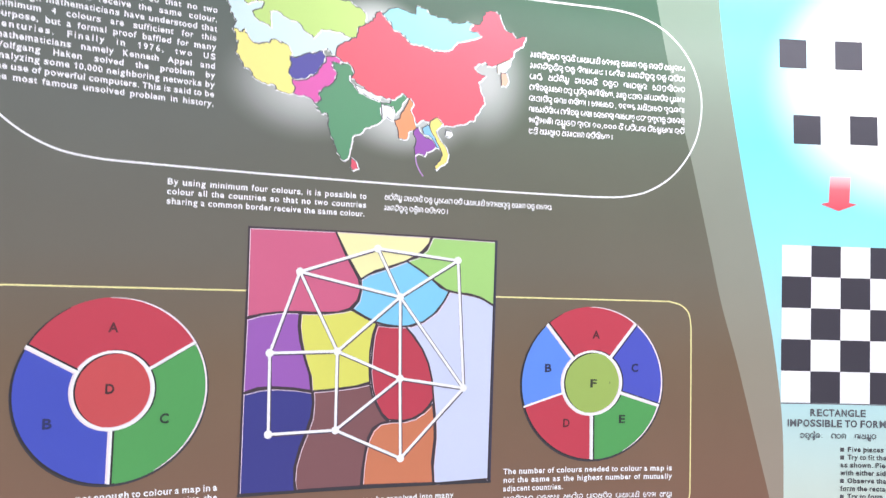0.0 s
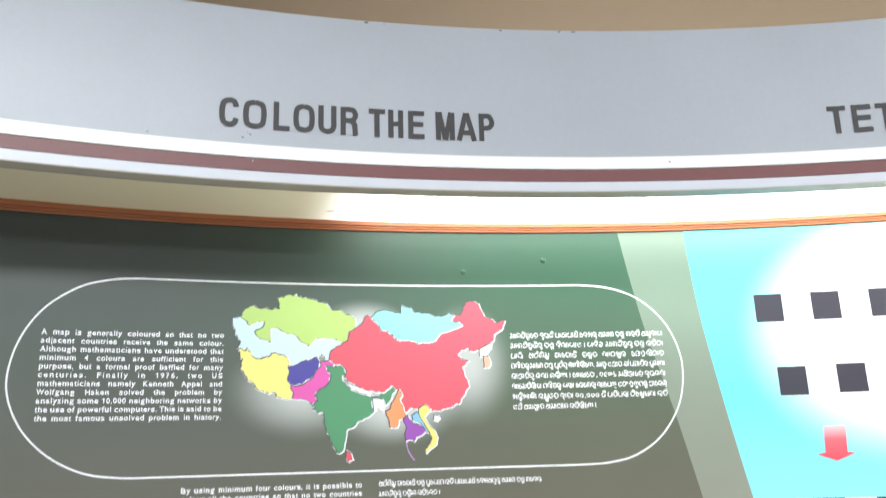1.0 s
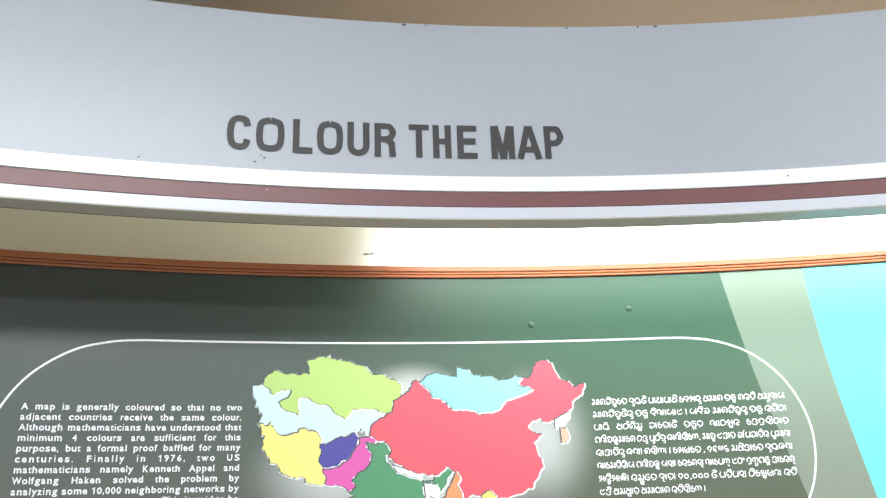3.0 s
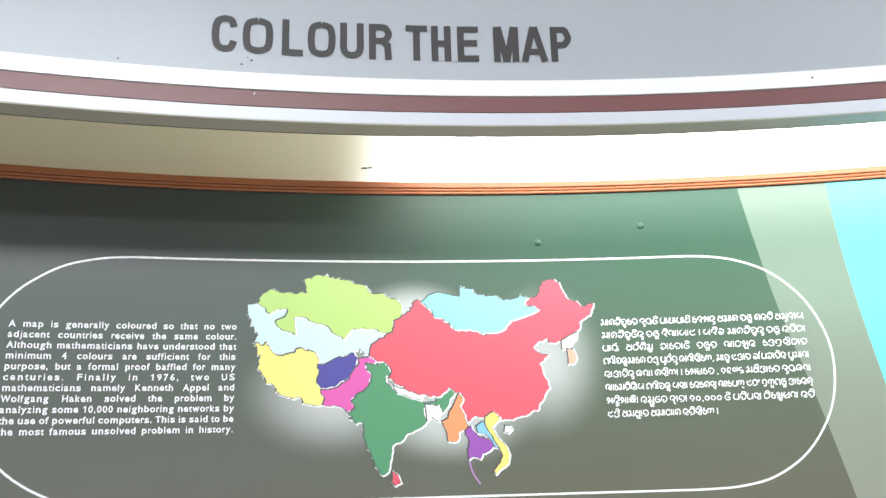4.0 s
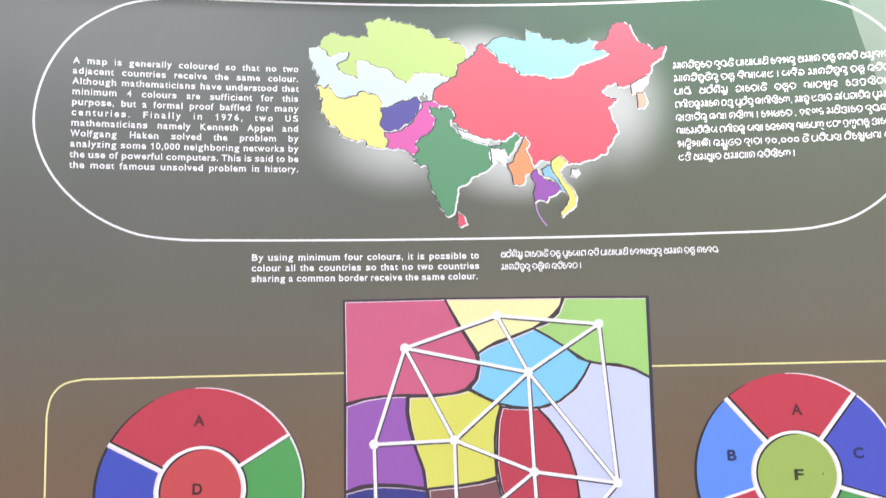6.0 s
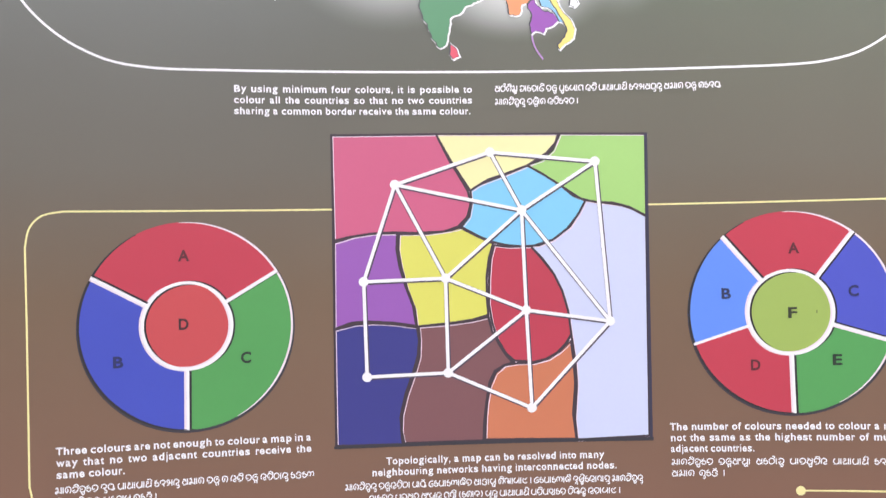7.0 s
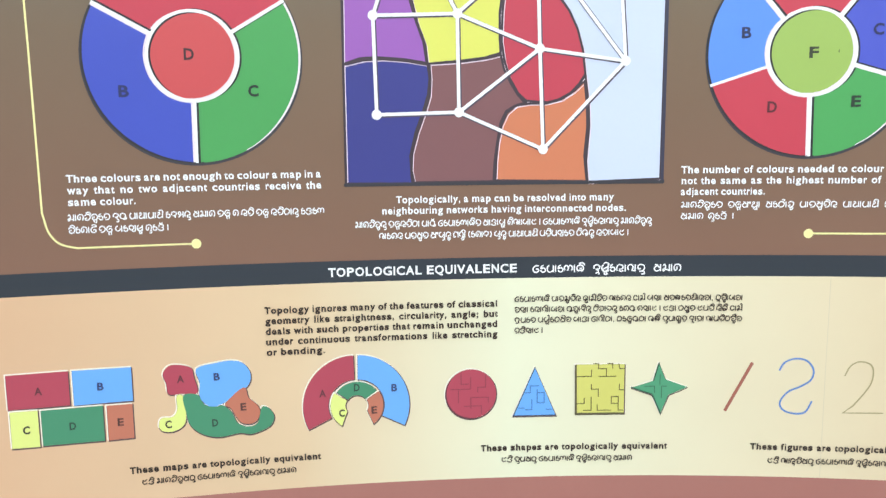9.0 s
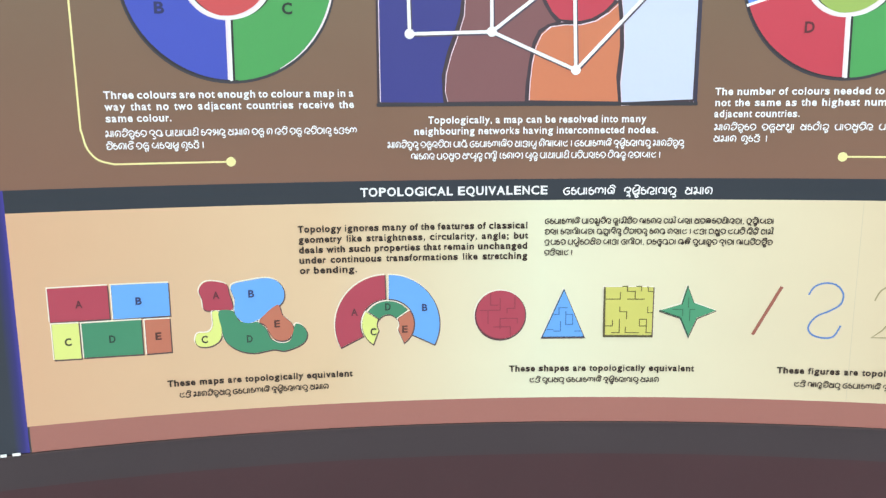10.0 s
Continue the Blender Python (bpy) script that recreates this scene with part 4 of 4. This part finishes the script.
wheel(-250.8, 1368.6, 110, 45, [31, 151, 269.5], ["c4354a", "3a4cbc", "48a052"], "cc484c", [("A", -254, 1443), ("B", -321, 1333), ("C", -191, 1333), ("D", -255, 1370.5)], ["5c1424", "1a2460", "142a1e", "3c141e"])
wheel(405.3, 1368.6, 111, 45, [52, 130, 198, 271, 343], ["c4354a", "5a8ef0", "c4354a", "48a052", "4450c0"], "9cb858", [("A", 410, 1439), ("B", 336, 1390), ("C", 472, 1391), ("D", 366, 1311), ("E", 453, 1316), ("F", 407, 1368)], ["5c1424", "1a2858", "181e58", "5c1424", "142e1e", "2c341a"])

# yellow bracket lines
left_bracket = [(-97, 1490.5), (-370, 1490.5)] + smooth([(-373, 1490.5), (-393, 1486), (-405, 1473), (-409, 1453)], 5, False) + [(-408, 1373), (-407, 1210)] + smooth([(-406, 1206), (-402, 1190), (-392, 1178), (-376, 1173)], 5, False) + [(-257, 1173)]
right_bracket = [(253, 1490.5), (525, 1490.5)] + smooth([(527, 1490), (545, 1485), (557, 1473), (561, 1452)], 5, False) + [(562, 1373), (563, 1210)] + smooth([(563, 1206), (559, 1190), (549, 1178), (533, 1173)], 5, False) + [(411, 1173)]
for line in (left_bracket, right_bracket):
    ribbon("bracket_line", line, 2.0, 1.0, M_YELLOW, panel, label="thin yellow bracket line")
for u in (-257, 411):
    sheet("bracket_dot", arc(u, 1173, 5.2, 0, 345, 23), 1.3, M_YELLOW, panel)

# writing on the dark field
PARAGRAPH = ("A map is generally coloured so that no two", "adjacent countries receive the same colour.", "Although mathematicians have understood that", "minimum 4 colours are sufficient for this", "purpose, but a formal proof baffled for many", "centuries. Finally in 1976, two US", "mathematicians namely Kenneth Appel and", "Wolfgang Haken solved the problem by", "analyzing some 10,000 neighboring networks by", "the use of powerful computers. This is said to be", "the most famous unsolved problem in history.")
for i, text in enumerate(PARAGRAPH):
    writing("text_line", text, -396, -147, 1840 - i * 11.95, 7.7, M_WHITE, panel, track=0.12 if text.startswith("cent") else 0.0)
for i, (text, end) in enumerate((("By using minimum four colours, it is possible to", 60), ("colour all the countries so that no two countries", 60), ("sharing a common border receive  the same colour.", 58))):
    writing("text_line", text, -200, end, 1618 - i * 12, 7.8, M_WHITE, panel)
for i, (text, end) in enumerate((("Three colours are not enough to colour a map in a", -123), ("way that no two adjacent countries receive the", -123), ("same colour.", -315))):
    writing("text_line", text, -382, end, 1240.8 - i * 12, 8, M_WHITE, panel)
writing("text_line", "Topologically, a map can be resolved into many", -43, 198, 1211, 8, M_WHITE, panel)
writing("text_line", "neighbouring networks having interconnected nodes.", -59, 212, 1199, 8, M_WHITE, panel)
for i, (text, end) in enumerate((("The number of colours needed to colour a map is", 534), ("not the same as the highest number of mutually", 534), ("adjacent countries.", 363))):
    writing("text_line", text, 271, end, 1240 - i * 12, 8, M_WHITE, panel)
writing("heading", "TOPOLOGICAL EQUIVALENCE", -119, 91, 1131.5, 10, M_WHITE, panel)
DARK_INK = surface("dark_brown_ink", "382a22", 0.4, vary=0.1)
for i, (text, end) in enumerate((("Topology ignores many of the features of classical", 69), ("geometry like straightness, circularity, angle; but", 69), ("deals with such properties that remain unchanged", 69), ("under continuous transformations like stretching", 69), ("or bending.", -124))):
    writing("text_line", text, -189, end, 1093 - i * 11.7, 7.7, DARK_INK, panel, bold=0.036)
for text, a, b in (("These maps are topologically equivalent", -339, -133), ("These shapes are topologically equivalent", 49, 264), ("These figures are topologically equivalent", 358, 573)):
    writing("text_line", text, a, b, 923.5, 7.6, DARK_INK, panel, bold=0.036)

FOREIGN = (
    (297, 545, 1840.5, 9.5, "ମାନଚିତ୍ରରେ ଦୁଇଟି ପାଖାପାଖି ଦେଶକୁ ସମାନ ରଙ୍ଗ ନକରି ସମୁଦାୟ"), (297, 545, 1824.5, 9.5, "ମାନଚିତ୍ରଟିକୁ ରଙ୍ଗ ଦିଆଯାଏ । ଯଦିଓ ମାନଚିତ୍ରକୁ ରଙ୍ଗ କରିବା"),
    (297, 545, 1808.5, 9.5, "ପାଇଁ ସର୍ବନିମ୍ନ ଚାରୋଟି ରଙ୍ଗର ଆବଶ୍ୟକ ହେଉଥିବାର"), (297, 545, 1792.5, 9.5, "ଗଣିତଜ୍ଞମାନେ ବହୁ ପୂର୍ବରୁ ଜାଣିଥିଲେ, ମାତ୍ର ଏହାର ଔପଚାରିକ ପ୍ରମାଣ"),
    (297, 545, 1776.5, 9.5, "କାହାରିକୁ ଜଣା ନଥିଲା । ଶେଷରେ , ୧୯୭୬ ମସିହାରେ ଦୁଇଜଣ"), (297, 545, 1760.5, 9.5, "ଆମେରିକୀୟ ଗଣିତଜ୍ଞ ଯଥା କେନେଥ୍ ଆପେଲ୍ ଏବଂ ଉଲ୍ଫଗଙ୍ଗ୍ ହାକେନ୍"),
    (297, 545, 1744.5, 9.5, "ଶକ୍ତିଶାଳୀ କମ୍ପ୍ୟୁଟର ଦ୍ୱାରା ୧୦,୦୦୦ ଟି ପରିପଥ ବିଶ୍ଳେଷଣ କରି"), (297, 430, 1728.5, 9.5, "ଏହି ସମସ୍ୟାର ସମାଧାନ କରିଥିଲେ ।"),
    (85, 336, 1619, 8.5, "ସର୍ବନିମ୍ନ ଚାରୋଟି ରଙ୍ଗ ପ୍ରୟୋଗ କରି ପାଖାପାଖି ଦେଶସବୁକୁ ସମାନ ରଙ୍ଗ ନଦେଇ"), (85, 178, 1604.5, 8.5, "ମାନଚିତ୍ରକୁ ରଙ୍ଗୀନ କରିଦେବ ।"),
    (-383, -121, 1201.5, 8.5, "ମାନଚିତ୍ରରେ ଦୁଇ ପାଖାପାଖି ଦେଶକୁ ସମାନ ରଙ୍ଗ ନ କରି ରଙ୍ଗ କରିବାକୁ ହେଲେ"), (-383, -284, 1188.5, 8.5, "ତିନୋଟି ରଙ୍ଗ ଯଥେଷ୍ଟ ନୁହେଁ ।"),
    (-88, 240, 1185, 8.5, "ମାନଚିତ୍ରକୁ ରଙ୍ଗକରିବା ପାଇଁ ଟପୋଲୋଜିର ସାହାଯ୍ୟ ନିଆଯାଏ । ଟପୋଲୋଜି ଦୃଷ୍ଟିକୋଣରୁ ମାନଚିତ୍ରକୁ"), (-62, 215, 1172, 8.5, "ଅନେକ ପରସ୍ପର ସଂଯୁକ୍ତ ଗଣ୍ଠି (ନୋଡ) ଯୁକ୍ତ ପାଖାପାଖି ପରିପଥରେ ବିଭକ୍ତ କରାଯାଏ ।"),
    (272, 534, 1202, 8.5, "ମାନଚିତ୍ରରେ ରଙ୍ଗସଂଖ୍ୟା ସର୍ବୋଚ୍ଚ ପାରସ୍ପରିକ ପାଖାପାଖି ଦେଶ ସଂଖ୍ୟା"), (272, 330, 1189.5, 8.5, "ସମାନ ନୁହେଁ ।"),
    (108, 274, 1131, 10.5, "ଟପୋଲୋଜି ଦୃଷ୍ଟିକୋଣରୁ ସମାନ"),
)
FOREIGN_DARK = (
    (88, 343, 1098, 7.6, "ଟପୋଲୋଜି ପାରମ୍ପରିକ ଜ୍ୟାମିତିର ଅନେକ ଧର୍ମ ଯଥା ସରଳରୈଖୀକତା, ବୃତ୍ତୀୟତା"), (88, 343, 1086, 7.6, "ତଥା କୋଣୀୟତା ଇତ୍ୟାଦିକୁ ବିଚାରକୁ ନେଇ ନଥାଏ । ଏହା ବସ୍ତୁର ଏପରି କିଛି ଧର୍ମ"),
    (88, 343, 1074, 7.6, "ଉପରେ ପର୍ଯ୍ୟବେସିତ ଯାହା ଟାଣିବା, ବଙ୍କେଇବା ଭଳି ରୂପାନ୍ତର ଦ୍ୱାରା ଅପରିବର୍ତ୍ତିତ"), (88, 120, 1062, 7.6, "ରହିଥାଏ ।"),
    (-327, -161, 910, 7.6, "ଏହି ମାନଚିତ୍ରସବୁ ଟପୋଲୋଜି ଦୃଷ୍ଟିକୋଣରୁ ସମାନ"), (73, 224, 910, 7.6, "ଏହି ରୂପସବୁ ଟପୋଲୋଜି ଦୃଷ୍ଟିକୋଣରୁ ସମାନ"), (378, 540, 908, 7.6, "ଏହି ଆକୃତିସବୁ ଟପୋଲୋଜି ଦୃଷ୍ଟିକୋଣରୁ ସମାନ"),
)
for u0, u1, base_z, height, text in FOREIGN:
    script_line(text, u0, u1, base_z, height, M_WHITE, panel)
for u0, u1, base_z, height, text in FOREIGN_DARK:
    script_line(text, u0, u1, base_z, height, DARK_INK, panel)

# small figures on the cream field
FIG = thing("small_figures", "row of small coloured shapes and line figures", "")
FIG.parent = panel
CRIM, BLUE, LIME, GREEN, CLAY = "b03a50", "6aaaf6", "e2ea84", "3e8a64", "c07056"


LAYER = [0.0]


def figure(pts, code, edge=1.6, dark=None):
    """A small printed shape with a dark lower edge and a pale upper one."""
    LAYER[0] += 0.05
    ribbon("figure_shadow", shifted(pts, 0.5, -0.9), edge, 0.85 + LAYER[0], ink("5a4040"), FIG, closed=True)
    ribbon("figure_light", shifted(pts, -0.8, 0.9), 1.4, 0.8 + LAYER[0], ink("f6eede"), FIG, closed=True)
    if dark:
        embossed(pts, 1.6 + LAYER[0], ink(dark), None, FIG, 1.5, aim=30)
    return sheet("figure", pts, 1.3 + LAYER[0], ink(code), FIG)


def mark(ch, u, z, size=8.5):
    writing("letter", ch, u - size * 0.45, u + size * 0.45, z - size / 2, size, ink({"A": "64202f", "B": "24356a", "C": "34341c", "D": "183c2c", "E": "542a22"}[ch]), FIG, d=3.2)


figure([(-454, 1043), (-394, 1043), (-394, 1006), (-454, 1006)], CRIM)
figure([(-390, 1043), (-331, 1042.5), (-331, 1005.5), (-390, 1005)], BLUE)
figure([(-453, 1003.5), (-426, 1003), (-426, 963.5), (-453, 964)], LIME)
figure([(-423, 1002.5), (-362, 1002.5), (-362, 963.5), (-423, 964)], GREEN)
figure([(-358, 1002), (-332, 1002), (-332, 964), (-358, 963.5)], CLAY)
for ch, u, z in (("A", -424, 1024), ("B", -363, 1024), ("C", -438, 983), ("D", -393, 983), ("E", -345, 983)):
    mark(ch, u, z)
figure(smooth([(-299, 1032), (-294, 1040), (-285, 1042), (-270, 1038), (-267, 1027), (-264, 1009), (-280, 1009), (-294, 1010), (-296, 1022)], 4), CRIM)
figure(smooth([(-264, 1036), (-245, 1041), (-226, 1043), (-214, 1039), (-207, 1028), (-209, 1015), (-222, 1005), (-238, 995), (-250, 992), (-259, 999), (-262, 1007), (-261, 1020)], 4), BLUE)
figure(smooth([(-286, 1007), (-279, 1006), (-277, 988), (-279, 975), (-289, 968), (-301, 968), (-306, 974), (-303, 983), (-291, 984), (-286, 992)], 4), LIME)
figure(smooth([(-279, 1007), (-264, 1007), (-257, 995), (-244, 992), (-238, 993), (-229, 985), (-223, 972), (-211, 967), (-201, 971), (-196, 988), (-188, 986), (-183, 976), (-189, 965), (-208, 958), (-221, 960), (-243, 957), (-261, 962), (-273, 973), (-277, 988)], 4), GREEN)
figure(smooth([(-235, 995), (-215, 1012), (-210, 1000), (-201, 991), (-198, 981), (-205, 971), (-217, 971), (-224, 979), (-229, 989)], 4), CLAY)
for ch, u, z in (("A", -281, 1026), ("B", -243, 1026), ("C", -296, 976), ("D", -247, 974), ("E", -216, 990)):
    mark(ch, u, z)
figure(arc(-93, 984, 58, 91, 206) + arc(-93, 984, 30, 206, 91), CRIM)
figure(arc(-90, 984, 58, 89, -26) + arc(-90, 984, 30, -26, 89), BLUE)
figure(arc(-91, 984, 27.5, 36, 144) + arc(-91, 984, 12, 144, 36), GREEN)
figure(arc(-93, 984, 27.5, 146, 236) + arc(-93, 984, 11, 215, 146), LIME)
figure(arc(-89, 984, 27.5, 34, -54) + arc(-89, 984, 11, -32, 34), CLAY)
for ch, u, z in (("A", -129, 1000), ("B", -49, 1003), ("C", -108, 976), ("D", -91, 1005), ("E", -72, 978)):
    mark(ch, u, z)
figure(arc(38, 992, 29, 0, 355, 71), CRIM, dark="6a2434")
figure([(111, 1022), (135.5, 964.5), (86, 964.5)], BLUE, dark="2c4670")
figure([(157.5, 1024), (213.5, 1024), (213.5, 966), (158.5, 966)], "d2ce68", dark="5c5430")
figure([(252, 1026), (260, 1006), (285, 997), (264, 988), (255, 965), (245, 988), (221, 996), (246, 1004)], "4a9a70", 1.2, dark="24543c")


def maze(lines, code):
    for pts in lines:
        ribbon("maze_line", pts, 1.1, 2.9, ink(code), FIG)


maze([[(27, 1018), (27, 1004), (36, 1004)], [(55, 1014), (55, 1000), (46, 1000), (46, 994)], [(14, 998), (38, 998), (38, 1012)], [(24, 997), (24, 982)], [(38, 975), (38, 988), (58, 988), (58, 982)], [(30, 978), (50, 978), (50, 968)]], "8e2c42")
maze([[(98, 992), (106, 992), (106, 1000), (116, 1000)], [(108, 984), (108, 972), (100, 972)], [(114, 996), (114, 980), (122, 980), (122, 992), (114, 992)], [(92, 974), (100, 974)], [(124, 972), (132, 972)]], "3f74b8")
maze([[(158, 1010), (176, 1010), (176, 1018)], [(178, 1025), (184, 1025), (184, 1019), (193, 1019), (193, 1010)], [(184, 1010), (204, 1010)], [(194, 1025), (200, 1025), (200, 1019)], [(207, 1025), (208, 1019), (214, 1019)], [(176, 1001), (176, 995), (184, 995), (184, 986)], [(208, 1001), (208, 994), (214, 994)], [(199, 986), (207, 986), (207, 978), (199, 978), (199, 986)], [(207, 978), (207, 970), (213, 970)], [(159, 978), (168, 978), (168, 985)], [(176, 986), (176, 970), (167, 970)], [(183, 977), (183, 970), (199, 970)]], "6c6428")
maze([[(236, 998), (248, 998), (248, 990)], [(254, 1012), (254, 1000)], [(262, 998), (256, 998), (256, 984)]], "2f6e4e")
ribbon("maze_line", [(158, 1024), (158.5, 966), (213.5, 966)], 2.4, 3.0, ink("5c5430"), FIG)
ribbon("stroke", [(328, 969), (357, 1026)], 3.6, 1.4, ink("a05a48"), FIG)
ribbon("stroke", smooth([(387, 1017), (392, 1026), (403, 1031), (416, 1029), (424, 1019), (422, 1007), (411, 999), (397, 992), (389, 980), (393, 971), (405, 967), (417, 969), (424, 982)], 5, False), 2.0, 1.4, ink("5a84c8"), FIG)
ribbon("stroke", smooth([(458, 1012), (464, 1024), (475, 1029), (487, 1023), (486, 1003), (469, 978)], 5, False) + [(458, 969), (501, 970)], 1.6, 1.4, ink("a89a70"), FIG)

ribbon("sheet_joint", [(437, 892), (437, 1010), (437.5, 1124)], 0.8, 0.7, ink("d6c8aa"), panel)
clip = bmesh.new()
for k, (u, w) in enumerate(((-513, 6), (-500, 8))):
    box = bmesh.ops.create_cube(clip, size=1)["verts"]
    for v in box:
        v.co = (u / 1000 + v.co.x * w / 1000, 0.8615 + v.co.y * 0.003, 0.001 + v.co.z * 0.004)
part("edge_clip", wrap(clip, 0.006, step=9), M_STRIP, panel, "small white plastic edge clip")
speck(433, 1369, 1.6, 5, panel, 40, d=2.6, material=ink("6a7a3a"))
for u, z in ((225, 1949), (358, 1968)):
    bm = bmesh.new()
    bmesh.ops.create_uvsphere(bm, u_segments=14, v_segments=8, radius=1.0)
    for v in bm.verts:
        v.co = (u / 1000 + v.co.x * 0.0045, z / 1000 + v.co.y * 0.0042, v.co.z * 0.004)
    for f in bm.faces:
        f.smooth = True
    part("blister", wrap(bm, 0.0004, step=9), M_PRINT, panel, "small blister in the print")

# ---- the neighbouring panel with the checkerboard puzzle ----
puzzle = thing("puzzle_panel", "curved cyan printed panel with a checkerboard puzzle", "display panel")
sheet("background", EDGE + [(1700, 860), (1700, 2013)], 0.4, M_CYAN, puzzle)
BLACK = ink("2f2b39")
for u, z in ((699, 1857), (789, 1858), (879, 1859), (723, 1739), (814, 1741), (905, 1742)):
    sheet("square", [(u, z), (u + 44, z), (u + 43, z + 45), (u - 1, z + 45)], 1.2, BLACK, puzzle)
sheet("arrow", [(782, 1690), (815, 1690), (813, 1650), (826, 1648.5), (796, 1637), (767, 1647), (780, 1650)], 1.2, M_ARROW, puzzle, "red arrow fading at its tail")
board = thing("checkerboard", "black and white checkerboard", "")
board.parent = puzzle
for i in range(6):
    for j in range(5):
        u, z = 706 + 47 * i, 1342 + 48 * j
        sheet("board_square", [(u, z), (u + 47, z), (u + 47, z + 48), (u, z + 48)], 1.2, BLACK if (i + j) % 2 else M_WHITE, board)
ribbon("board_edge", [(706, 1341), (988, 1341)], 1.6, 1.6, ink("6a6a74"), board)
writing("text_line", "RECTANGLE", 752, 841, 1322, 11, ink("5a5f66"), puzzle)
writing("text_line", "IMPOSSIBLE TO FORM", 716, 873, 1306, 11, ink("5a5f66"), puzzle)
script_line("ଚତୁର୍ଭୁଜ: ଗଠନ ଅସମ୍ଭବ", 737, 857, 1289, 9, ink("5a5f66"), puzzle)
for i, (text, bullet) in enumerate((("Five pieces", 1), ("Try to fit them", 1), ("as shown. Piec", 0), ("with either side", 0), ("Observe that", 1), ("form the rectan", 0), ("Try to form", 1))):
    z = 1269 - i * 11.8
    if bullet:
        sheet("bullet", [(801, z), (807, z), (807, z + 6), (801, z + 6)], 1.2, ink("4a4c50"), puzzle)
    writing("text_line", text, 812 if bullet else 801, 900, z, 7.6, ink("4a4c50"), puzzle, align="left")

# ---- base below the panels ----
base = thing("base_cabinet", "dark brown laminate base under the panels", "cabinet")
lathe("upper_board", [(R - 0.001, 0.8205), (R - 0.001, 0.8588), (R + 0.001, 0.8588), (R + 0.001, 0.8205)], M_BASE, base)
lathe("lower_board", [(R - 0.001, 0.0), (R - 0.001, 0.8205), (R + 0.001, 0.8205), (R + 0.001, 0.0)], M_BASE_LOW, base, "maroon laminate board")
